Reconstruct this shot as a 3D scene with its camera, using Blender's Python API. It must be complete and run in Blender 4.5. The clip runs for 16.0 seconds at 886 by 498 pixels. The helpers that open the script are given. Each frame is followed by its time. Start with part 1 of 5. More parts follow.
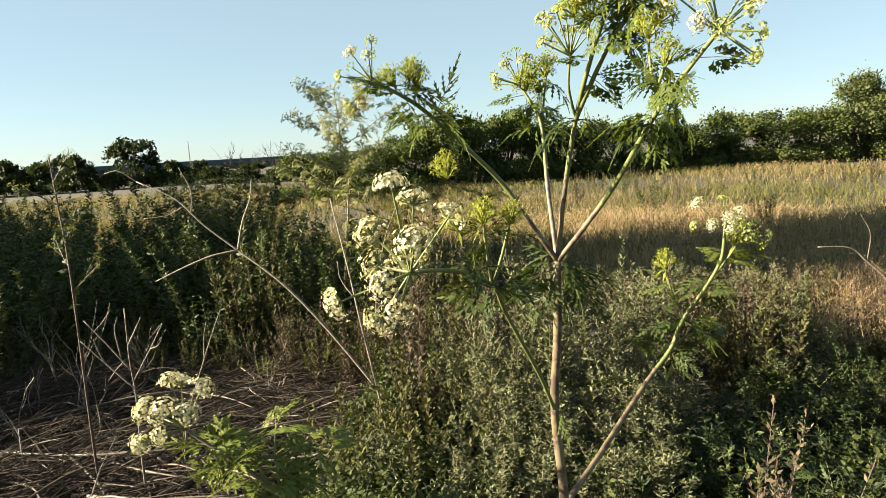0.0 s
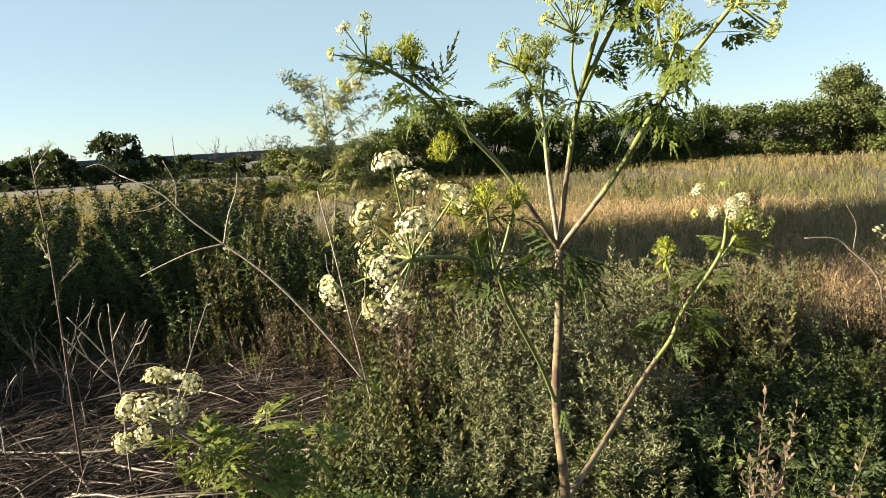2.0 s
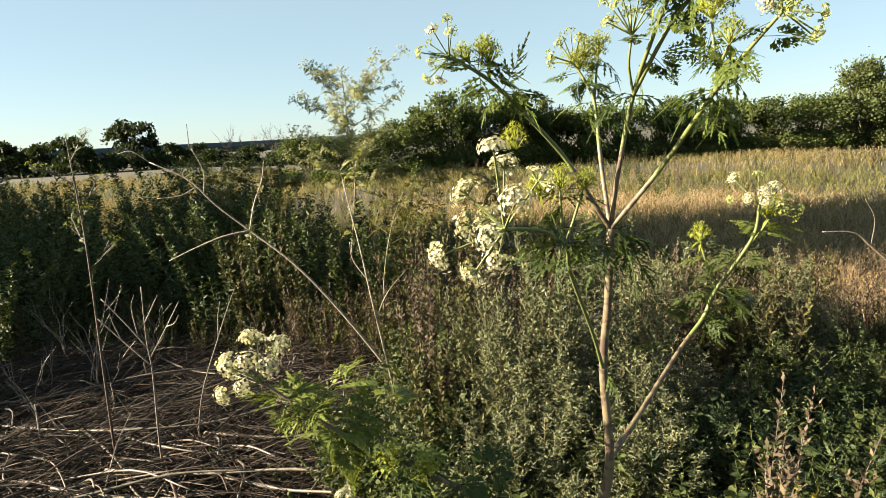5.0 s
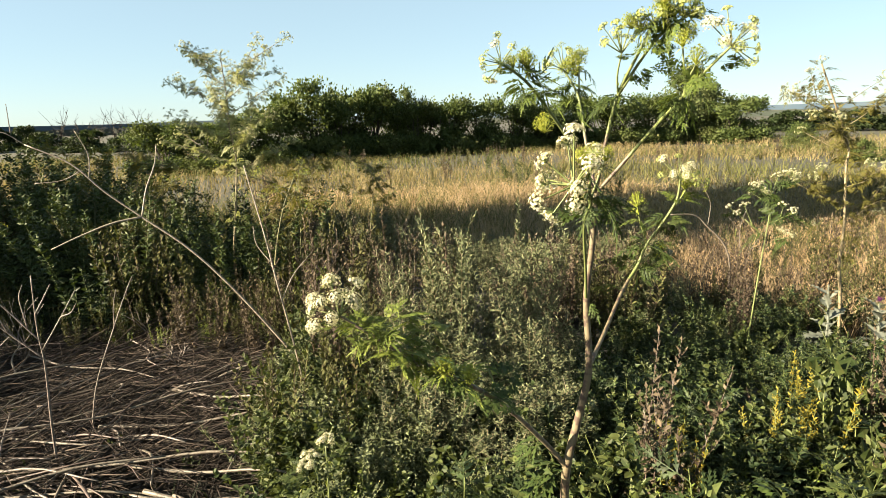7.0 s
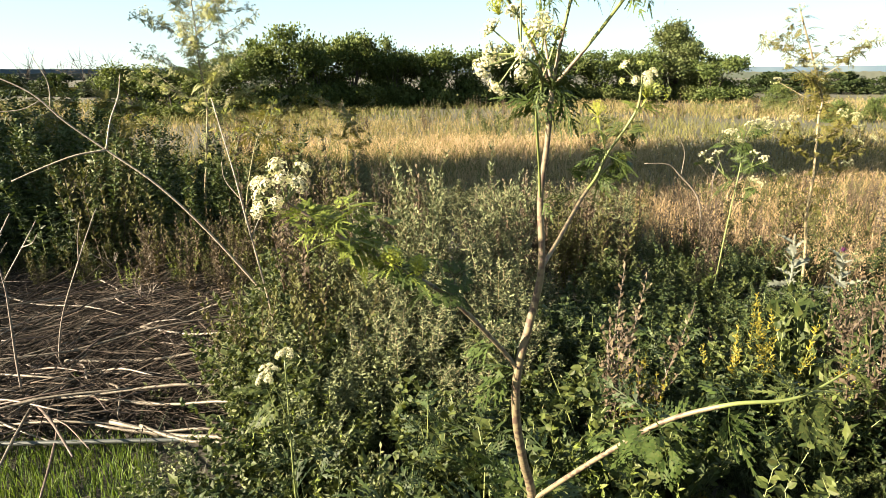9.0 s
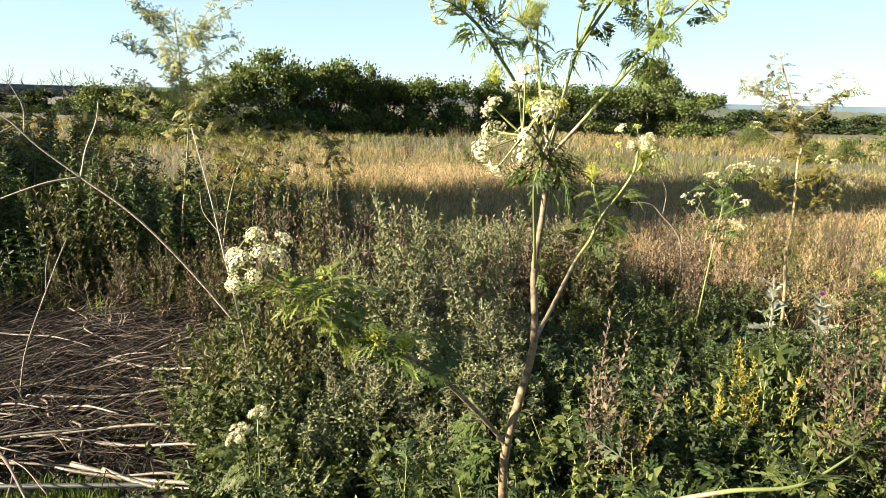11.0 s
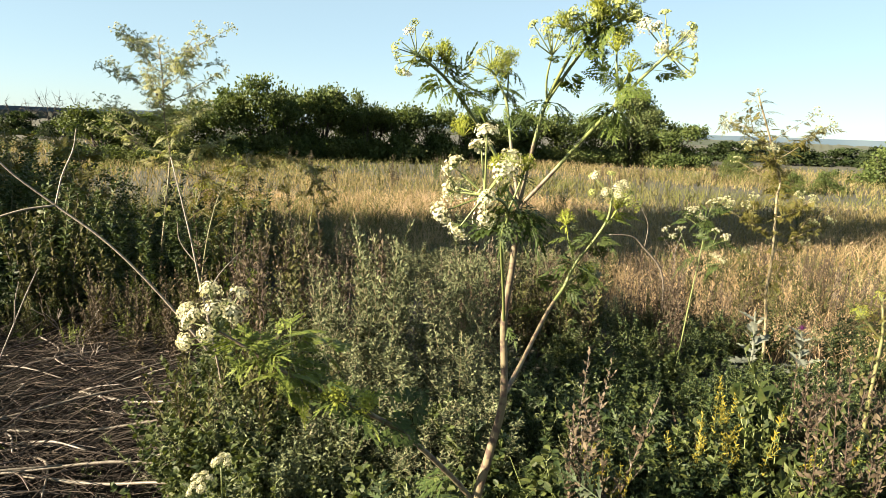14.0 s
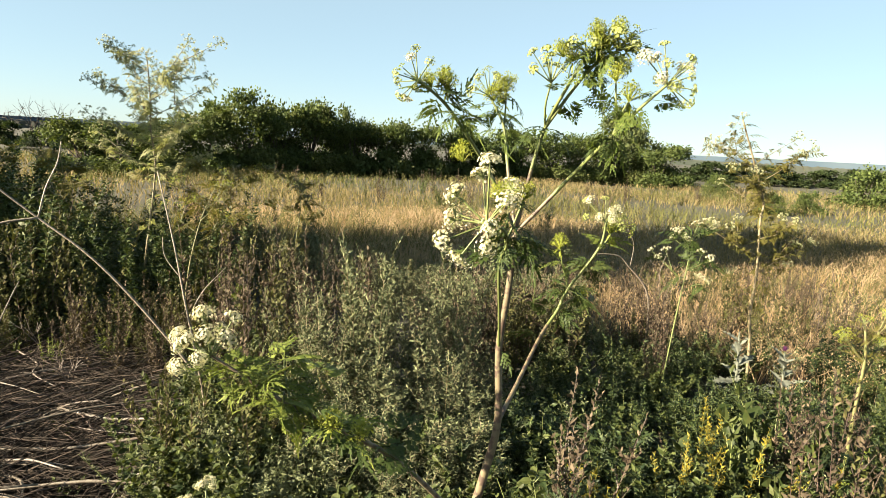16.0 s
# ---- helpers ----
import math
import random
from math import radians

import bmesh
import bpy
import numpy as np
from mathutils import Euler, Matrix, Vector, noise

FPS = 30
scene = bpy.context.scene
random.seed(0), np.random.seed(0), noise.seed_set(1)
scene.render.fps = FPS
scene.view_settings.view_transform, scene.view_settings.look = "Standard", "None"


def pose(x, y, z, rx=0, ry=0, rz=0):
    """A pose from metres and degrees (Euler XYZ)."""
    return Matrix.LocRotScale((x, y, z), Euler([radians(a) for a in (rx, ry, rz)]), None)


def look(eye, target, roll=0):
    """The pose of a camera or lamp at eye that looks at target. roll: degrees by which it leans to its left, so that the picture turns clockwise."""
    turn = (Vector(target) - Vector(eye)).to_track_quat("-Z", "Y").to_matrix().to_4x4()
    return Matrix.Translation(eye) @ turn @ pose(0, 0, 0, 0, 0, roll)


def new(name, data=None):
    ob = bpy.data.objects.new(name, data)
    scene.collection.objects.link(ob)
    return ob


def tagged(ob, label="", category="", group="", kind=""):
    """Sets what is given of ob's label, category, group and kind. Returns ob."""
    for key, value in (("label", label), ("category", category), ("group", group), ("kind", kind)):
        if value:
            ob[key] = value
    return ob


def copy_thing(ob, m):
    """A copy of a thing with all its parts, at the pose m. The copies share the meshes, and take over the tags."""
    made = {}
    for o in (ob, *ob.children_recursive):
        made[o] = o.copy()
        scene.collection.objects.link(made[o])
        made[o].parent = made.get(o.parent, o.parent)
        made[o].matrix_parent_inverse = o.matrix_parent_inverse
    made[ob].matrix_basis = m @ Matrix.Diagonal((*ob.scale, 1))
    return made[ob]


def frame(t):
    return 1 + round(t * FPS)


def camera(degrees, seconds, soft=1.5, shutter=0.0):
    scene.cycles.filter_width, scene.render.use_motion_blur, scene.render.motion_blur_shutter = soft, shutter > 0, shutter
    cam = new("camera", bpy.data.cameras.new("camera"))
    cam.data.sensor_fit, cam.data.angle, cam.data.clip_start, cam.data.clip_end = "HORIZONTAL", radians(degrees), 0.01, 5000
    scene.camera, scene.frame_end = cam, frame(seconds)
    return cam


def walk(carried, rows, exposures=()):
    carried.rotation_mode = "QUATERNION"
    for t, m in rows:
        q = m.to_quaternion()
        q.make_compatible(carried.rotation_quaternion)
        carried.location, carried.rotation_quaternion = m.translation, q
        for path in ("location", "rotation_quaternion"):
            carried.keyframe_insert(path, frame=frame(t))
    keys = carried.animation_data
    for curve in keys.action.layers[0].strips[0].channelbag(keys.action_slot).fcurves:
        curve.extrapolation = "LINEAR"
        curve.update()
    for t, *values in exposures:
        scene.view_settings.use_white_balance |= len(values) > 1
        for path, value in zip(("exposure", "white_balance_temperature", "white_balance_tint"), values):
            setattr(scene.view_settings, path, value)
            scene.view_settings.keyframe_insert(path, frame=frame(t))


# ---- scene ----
cam = camera(69.6, 16.0, soft=0.6)

PATH = [
    (0, (0.0294, 0.0078, 1.5009), (-0.2165, 1.9697, 1.2001), -3.37),
    (0.5, (0.0134, 0.0124, 1.4979), (-0.2127, 1.9744, 1.1827), -3.17),
    (1, (0.0126, 0.0288, 1.4940), (-0.2296, 1.9866, 1.1650), -3.40),
    (1.5, (0.0216, 0.0200, 1.4960), (-0.2130, 1.9816, 1.1846), -3.73),
    (2, (0.0180, 0.0270, 1.4934), (-0.1892, 1.9900, 1.1712), -3.50),
    (2.5, (0.0226, 0.0304, 1.4925), (-0.1851, 1.9916, 1.1599), -3.53),
    (3, (0.0293, 0.0233, 1.4984), (-0.1901, 1.9884, 1.1982), -3.23),
    (3.5, (0.0140, 0.0263, 1.4948), (-0.2486, 1.9834, 1.1772), -3.08),
    (4, (0.0189, 0.0297, 1.4950), (-0.2258, 1.9896, 1.1801), -3.19),
    (4.2, (0.0242, 0.0207, 1.4882), (-0.2324, 1.9730, 1.1378), -3.02),
    (6.3, (-0.1667, -0.1567, 1.5053), (-0.2002, 1.8128, 1.1593), -2.48),
    (6.5, (-0.1810, -0.1756, 1.5052), (-0.1001, 1.7920, 1.1560), -2.18),
    (7, (-0.2143, -0.2246, 1.4971), (-0.0303, 1.7274, 1.1022), -1.65),
    (7.5, (-0.1993, -0.2829, 1.4543), (0.0610, 1.6401, 0.9703), -1.67),
    (8, (-0.1911, -0.2645, 1.4220), (0.0855, 1.6378, 0.8700), -1.94),
    (8.2, (-0.1856, -0.2558, 1.4158), (0.0858, 1.6488, 0.8693), -1.71),
    (10.3, (-0.1816, -0.2032, 1.4359), (0.0872, 1.7211, 0.9618), 2.46),
    (10.5, (-0.1829, -0.1944, 1.4470), (0.1107, 1.7312, 0.9933), 2.24),
    (11, (-0.1865, -0.1748, 1.4601), (0.1236, 1.7494, 1.0112), 1.59),
    (11.5, (-0.1977, -0.1291, 1.4699), (0.1655, 1.7908, 1.0436), 1.93),
    (12, (-0.1741, -0.1552, 1.4808), (0.1531, 1.7768, 1.0804), 1.67),
    (12.5, (-0.1774, -0.1682, 1.4781), (0.1791, 1.7575, 1.0724), 1.79),
    (13, (-0.1885, -0.1594, 1.4809), (0.1939, 1.7643, 1.0897), 1.81),
    (13.5, (-0.1599, -0.1395, 1.4806), (0.2065, 1.7872, 1.0888), 1.99),
    (14, (-0.1603, -0.1484, 1.4857), (0.1944, 1.7853, 1.1183), 2.38),
    (14.5, (-0.1695, -0.1517, 1.4818), (0.1905, 1.7801, 1.1099), 2.79),
    (15, (-0.1720, -0.1459, 1.4857), (0.1775, 1.7883, 1.1161), 2.77),
    (15.5, (-0.1750, -0.1422, 1.4878), (0.1906, 1.7914, 1.1308), 2.74),
    (16, (-0.1726, -0.1402, 1.4944), (0.2274, 1.7936, 1.1776), 3.29),
]
EXPOSURES = [(0.0, 2.80, 6500, 10), (4.2, 2.80, 6500, 10), (6.3, 2.85, 6450, 10), (7.0, 2.90, 6400, 10), (7.5, 3.05, 6500, 10), (8.2, 3.25, 6500, 10), (10.3, 3.20, 6350, 10), (11.0, 3.10, 6250, 10), (11.3, 3.02, 6100, 10), (11.6, 2.95, 6000, 10), (12.4, 2.94, 6250, 10), (16.0, 2.90, 6350, 10)]
walk(cam, [(t, look(eye, target, roll)) for t, eye, target, roll in PATH], EXPOSURES)

# ---- world, sun, exposure ----
SUN_AZ, SUN_EL = -103.0, 21.0          # degrees, clockwise from +y; a low evening sun
world = bpy.data.worlds.new("evening_sky")
scene.world = world
world.use_nodes = True
wn = world.node_tree
bg = wn.nodes["Background"]
sky = wn.nodes.new("ShaderNodeTexSky")
sky.sky_type, sky.sun_disc = "NISHITA", False
sky.sun_elevation, sky.sun_rotation = radians(SUN_EL), radians(SUN_AZ % 360)
sky.air_density, sky.dust_density, sky.ozone_density = 0.8, 0.25, 2.2
haze = wn.nodes.new("ShaderNodeMix")
haze.data_type = "RGBA"
haze.inputs["Factor"].default_value = 0.5
haze.inputs[7].default_value = (4.35, 5.6, 5.45, 1)
wn.links.new(sky.outputs[0], haze.inputs[6])
wn.links.new(haze.outputs[2], bg.inputs[0])
bg.inputs[1].default_value = 0.0239
sun_data = bpy.data.lights.new("sun", "SUN")
sun_data.energy, sun_data.angle, sun_data.color = 5.0, radians(0.6), (1.0, 0.85, 0.60)
sun = new("sun", sun_data)
s_dir = Vector((math.sin(radians(SUN_AZ)) * math.cos(radians(SUN_EL)),
                math.cos(radians(SUN_AZ)) * math.cos(radians(SUN_EL)), math.sin(radians(SUN_EL))))
sun.matrix_world = look(s_dir * 60, (0, 0, 0))

# ---- materials ----
def nodes_of(name):
    m = bpy.data.materials.new(name)
    m.use_nodes = True
    return m, m.node_tree, m.node_tree.nodes["Principled BSDF"], m.node_tree.nodes["Material Output"]


def mix_colour(nt, fac, a, b):
    n = nt.nodes.new("ShaderNodeMix")
    n.data_type = "RGBA"
    for sock, v in ((n.inputs["Factor"], fac), (n.inputs[6], a), (n.inputs[7], b)):
        if isinstance(v, (tuple, float, int)):
            sock.default_value = (*v, 1) if isinstance(v, tuple) else v
        else:
            nt.links.new(v, sock)
    return n.outputs[2]


def noise_fac(nt, scale, detail=4.0, lo=0.35, hi=0.65, coords="Object"):
    co = nt.nodes.new("ShaderNodeTexCoord")
    n = nt.nodes.new("ShaderNodeTexNoise")
    n.inputs["Scale"].default_value, n.inputs["Detail"].default_value = scale, detail
    nt.links.new(co.outputs[coords], n.inputs["Vector"])
    r = nt.nodes.new("ShaderNodeMapRange")
    r.inputs[1].default_value, r.inputs[2].default_value = lo, hi
    nt.links.new(n.outputs["Fac"], r.inputs[0])
    return r.outputs[0], n.outputs["Fac"]


def leaf_mat(name, a, b, c=None, through_light=0.3, rough=0.55, scale=25.0, uneven=1.0):
    """A leaf or blade: a to b from piece to piece and thing to thing, stained towards c, partly letting light through."""
    m, nt, p, out = nodes_of(name)
    geo, info = nt.nodes.new("ShaderNodeNewGeometry"), nt.nodes.new("ShaderNodeObjectInfo")
    power = nt.nodes.new("ShaderNodeMath")
    power.operation = "POWER"
    power.inputs[1].default_value = uneven
    nt.links.new(geo.outputs["Random Per Island"], power.inputs[0])
    col = mix_colour(nt, power.outputs[0], a, b)
    half = nt.nodes.new("ShaderNodeMath")
    half.operation = "MULTIPLY"
    half.inputs[1].default_value = 0.35 / uneven
    nt.links.new(info.outputs["Random"], half.inputs[0])
    col = mix_colour(nt, half.outputs[0], col, b)
    fac, raw = noise_fac(nt, scale, 5.0, 0.48, 0.75)
    col = mix_colour(nt, fac, col, c or tuple(0.6 * v for v in a))
    nt.links.new(col, p.inputs["Base Color"])
    p.inputs["Roughness"].default_value = rough
    p.inputs["Specular IOR Level"].default_value = 0.14
    t, mx = nt.nodes.new("ShaderNodeBsdfTranslucent"), nt.nodes.new("ShaderNodeMixShader")
    warm = mix_colour(nt, 0.5, col, tuple(min(1, v * k) for v, k in zip(b, (2.0, 2.0, 0.8))))
    nt.links.new(warm, t.inputs["Color"])
    mx.inputs[0].default_value = through_light
    nt.links.new(p.outputs[0], mx.inputs[1])
    nt.links.new(t.outputs[0], mx.inputs[2])
    nt.links.new(mx.outputs[0], out.inputs[0])
    return m


def stem_mat(name, a, b, spots=None, rough=0.6, scale=60.0, stretch=0.12):
    """A stalk: streaks along its length between a and b, blotched with spots."""
    m, nt, p, out = nodes_of(name)
    co, mp = nt.nodes.new("ShaderNodeTexCoord"), nt.nodes.new("ShaderNodeMapping")
    mp.inputs["Scale"].default_value = (1, 1, stretch)
    n = nt.nodes.new("ShaderNodeTexNoise")
    n.inputs["Scale"].default_value, n.inputs["Detail"].default_value = scale * 3, 4
    nt.links.new(co.outputs["Object"], mp.inputs[0])
    nt.links.new(mp.outputs[0], n.inputs["Vector"])
    col = mix_colour(nt, n.outputs["Fac"], a, b)
    if spots:
        fac, _ = noise_fac(nt, scale * 1.6, 3.0, 0.48, 0.57)
        col = mix_colour(nt, fac, col, spots)
    geo = nt.nodes.new("ShaderNodeNewGeometry")
    half = nt.nodes.new("ShaderNodeMath")
    half.operation = "MULTIPLY"
    half.inputs[1].default_value = 0.5
    nt.links.new(geo.outputs["Random Per Island"], half.inputs[0])
    col = mix_colour(nt, half.outputs[0], col, tuple(0.55 * v for v in a))
    nt.links.new(col, p.inputs["Base Color"])
    bump = nt.nodes.new("ShaderNodeBump")
    bump.inputs["Strength"].default_value, bump.inputs["Distance"].default_value = 0.5, 0.001
    nt.links.new(n.outputs["Fac"], bump.inputs["Height"])
    nt.links.new(bump.outputs[0], p.inputs["Normal"])
    p.inputs["Roughness"].default_value = rough
    return m


def ground_mat():
    m, nt, p, out = nodes_of("earth_and_thatch")
    f1, r1 = noise_fac(nt, 0.35, 6.0, 0.35, 0.65)
    f2, r2 = noise_fac(nt, 9.0, 8.0, 0.35, 0.7)
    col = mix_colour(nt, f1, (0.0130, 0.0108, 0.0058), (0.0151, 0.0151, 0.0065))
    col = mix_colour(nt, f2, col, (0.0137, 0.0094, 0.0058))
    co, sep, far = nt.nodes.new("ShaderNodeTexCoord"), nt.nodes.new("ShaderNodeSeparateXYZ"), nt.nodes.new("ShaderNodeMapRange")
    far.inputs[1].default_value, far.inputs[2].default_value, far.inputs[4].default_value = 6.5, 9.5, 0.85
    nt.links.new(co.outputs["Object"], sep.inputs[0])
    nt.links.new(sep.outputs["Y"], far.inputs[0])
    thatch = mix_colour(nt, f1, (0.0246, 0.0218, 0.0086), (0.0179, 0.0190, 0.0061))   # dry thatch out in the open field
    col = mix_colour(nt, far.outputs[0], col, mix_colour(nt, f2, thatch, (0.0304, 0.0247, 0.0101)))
    nt.links.new(col, p.inputs["Base Color"])
    bump = nt.nodes.new("ShaderNodeBump")
    bump.inputs["Strength"].default_value, bump.inputs["Distance"].default_value = 0.8, 0.02
    nt.links.new(r2, bump.inputs["Height"])
    nt.links.new(bump.outputs[0], p.inputs["Normal"])
    p.inputs["Roughness"].default_value = 0.95
    return m


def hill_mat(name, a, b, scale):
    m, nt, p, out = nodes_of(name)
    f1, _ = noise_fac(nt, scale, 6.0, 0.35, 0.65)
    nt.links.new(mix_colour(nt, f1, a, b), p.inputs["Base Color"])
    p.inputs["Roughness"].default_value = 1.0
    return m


M_GROUND = ground_mat()
# the blue of distance haze is painted into the hills' base colour
M_HILL = hill_mat("far_wooded_hills_hazed", (0.026, 0.044, 0.066), (0.038, 0.056, 0.074), 0.006)
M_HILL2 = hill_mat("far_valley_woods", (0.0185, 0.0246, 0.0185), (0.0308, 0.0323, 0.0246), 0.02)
M_STEM = stem_mat("hemlock_stem", (0.1001, 0.0909, 0.0439), (0.1463, 0.1001, 0.0670), (0.0454, 0.0216, 0.0193))
M_GREENSTEM = stem_mat("hemlock_green_stem", (0.088, 0.112, 0.028), (0.122, 0.134, 0.040), None)
M_DRYSTEM = stem_mat("bleached_dead_stalk", (0.0892, 0.0728, 0.0535), (0.1239, 0.1046, 0.0813), (0.0535, 0.0364, 0.0233))
M_GREYTWIG = stem_mat("grey_dead_twig", (0.1040, 0.0847, 0.0708), (0.1578, 0.1324, 0.1116), (0.0539, 0.0362, 0.0277))
M_REDSTALK = stem_mat("reddish_dead_stalk", (0.0447, 0.0231, 0.0162), (0.0693, 0.0447, 0.0308), (0.0208, 0.0115, 0.0092))
M_YELSTEM = stem_mat("yellow_green_stem", (0.0970, 0.1040, 0.0308), (0.1193, 0.1201, 0.0447), (0.0762, 0.0577, 0.0200))
M_PALESTEM = stem_mat("straw_stem", (0.1586, 0.1301, 0.0724), (0.1910, 0.1617, 0.0986), (0.1155, 0.0809, 0.0408))
M_BARK = stem_mat("grey_brown_bark", (0.0293, 0.0231, 0.0169), (0.0493, 0.0377, 0.0293), None, 0.9, 12.0)
M_LEAF = leaf_mat("hemlock_leaf", (0.0123, 0.0231, 0.0054), (0.0377, 0.0562, 0.0131), (0.0454, 0.0516, 0.0154), 0.18, uneven=1.4)
M_LEAFYEL = leaf_mat("hemlock_leaf_yellowing", (0.0462, 0.0508, 0.0115), (0.1001, 0.0886, 0.0231), (0.0732, 0.0477, 0.0154), 0.3, uneven=1.3)
M_BUD = leaf_mat("hemlock_bud", (0.1217, 0.1525, 0.0169), (0.2433, 0.2556, 0.0454), (0.0909, 0.1155, 0.0169), 0.3)
M_PETAL = leaf_mat("white_petal", (0.3494, 0.3238, 0.2262), (0.4013, 0.3810, 0.3089), (0.2983, 0.2675, 0.1232), 0.25, 0.6, 90.0)
M_PETALGREEN = leaf_mat("opening_floret", (0.1672, 0.2024, 0.0440), (0.2992, 0.3080, 0.1232), (0.1144, 0.1496, 0.0308), 0.25, 0.6, 90.0)
M_WORM = leaf_mat("silver_green_leaf", (0.0205, 0.0279, 0.0130), (0.1321, 0.1451, 0.0744), (0.0484, 0.0446, 0.0195), 0.06, 0.7, uneven=1.6)
M_NETTLE = leaf_mat("dark_green_leaf", (0.0056, 0.0118, 0.0041), (0.0319, 0.0472, 0.0152), (0.0208, 0.0249, 0.0090), 0.12, uneven=2.0)
M_FRESH = leaf_mat("fresh_green_leaf", (0.0106, 0.0186, 0.0053), (0.0609, 0.0741, 0.0199), (0.0371, 0.0384, 0.0120), 0.16, uneven=2.3)
M_LIME = leaf_mat("lime_green_leaf", (0.036, 0.058, 0.010), (0.122, 0.146, 0.028), (0.080, 0.080, 0.020), 0.22, uneven=1.3)
M_DARKWEED = leaf_mat("dark_narrow_leaf", (0.0108, 0.0231, 0.0062), (0.0485, 0.0639, 0.0162), (0.0362, 0.0331, 0.0108), 0.10, uneven=1.6)
M_BROWN = leaf_mat("dry_brown_leaf", (0.0260, 0.0190, 0.0125), (0.1100, 0.0860, 0.0570), (0.0140, 0.0100, 0.0055), 0.06, 0.85, uneven=1.9)
M_OLIVE = leaf_mat("olive_dry_leaf", (0.0293, 0.0339, 0.0108), (0.0755, 0.0755, 0.0262), (0.0423, 0.0293, 0.0123), 0.10, 0.8, uneven=1.6)
M_GOLD = leaf_mat("yellow_flower", (0.1586, 0.1209, 0.0115), (0.1879, 0.1502, 0.0231), (0.1009, 0.0955, 0.0146), 0.3)
M_THISTLE = leaf_mat("grey_felted_leaf", (0.0801, 0.0862, 0.0701), (0.1247, 0.1324, 0.1086), (0.0601, 0.0647, 0.0462), 0.1, 0.85)
M_PURPLE = leaf_mat("purple_flower", (0.0870, 0.0169, 0.0809), (0.1209, 0.0347, 0.1101), (0.0577, 0.0146, 0.0577), 0.2)
M_STRAW = leaf_mat("straw_grass", (0.1309, 0.1001, 0.0516), (0.1948, 0.1525, 0.0839), (0.0855, 0.0762, 0.0316), 0.25, 0.8, 0.6)
M_PINKGRASS = leaf_mat("rusty_grass", (0.2102, 0.1463, 0.0909), (0.3042, 0.2248, 0.1463), (0.1525, 0.1001, 0.0485), 0.25, 0.8, 0.9)
M_GREENGRASS = leaf_mat("olive_grass", (0.0471, 0.0539, 0.0164), (0.0866, 0.0866, 0.0289), (0.1011, 0.0789, 0.0328), 0.18, 0.7, 0.5)
M_TREE = leaf_mat("hedge_leaf", (0.0154, 0.0277, 0.0077), (0.0678, 0.0878, 0.0231), (0.0508, 0.0539, 0.0162), 0.2, 0.6, 0.9, uneven=1.4)
M_TREE2 = leaf_mat("dark_tree_leaf", (0.0100, 0.0185, 0.0054), (0.0200, 0.0293, 0.0092), (0.0231, 0.0262, 0.0092), 0.2, 0.6, 0.9)
M_TREE3 = leaf_mat("grey_willow_leaf", (0.0277, 0.0416, 0.0146), (0.0762, 0.0909, 0.0339), (0.0547, 0.0562, 0.0208), 0.25, 0.6, 0.9)
M_FLOWERSEED = leaf_mat("pale_seed_head", (0.2556, 0.2495, 0.1578), (0.3527, 0.3403, 0.2433), (0.2010, 0.1702, 0.0855), 0.35, 0.7, 90.0)
M_PALELEAF = leaf_mat("pale_feathery_leaf", (0.1155, 0.1309, 0.0577), (0.2310, 0.2387, 0.1309), (0.1540, 0.1270, 0.0577), 0.4, uneven=1.2)
M_SHORTGRASS = leaf_mat("short_green_grass", (0.0270, 0.0577, 0.0092), (0.0809, 0.1155, 0.0231), (0.0577, 0.0616, 0.0193), 0.25, 0.6, 9.0)
M_POLE = stem_mat("dark_grey_pole", (0.0216, 0.0262, 0.0262), (0.0347, 0.0385, 0.0370), None, 0.5)
M_YOUNGLEAF = leaf_mat("young_hemlock_leaf", (0.0229, 0.0422, 0.0079), (0.0862, 0.1144, 0.0229), (0.0748, 0.0836, 0.0194), 0.3, uneven=1.3)
M_BLEACHED = stem_mat("weathered_pale_stalk", (0.150, 0.125, 0.095), (0.215, 0.185, 0.145), (0.090, 0.066, 0.046))
M_LITTER = leaf_mat("fallen_litter", (0.0100, 0.0077, 0.0062), (0.0732, 0.0562, 0.0447), (0.0062, 0.0046, 0.0039), 0.05, 0.9, uneven=2.4)

# ---- mesh helpers ----
UP = np.array((0.0, 0.0, 1.0))


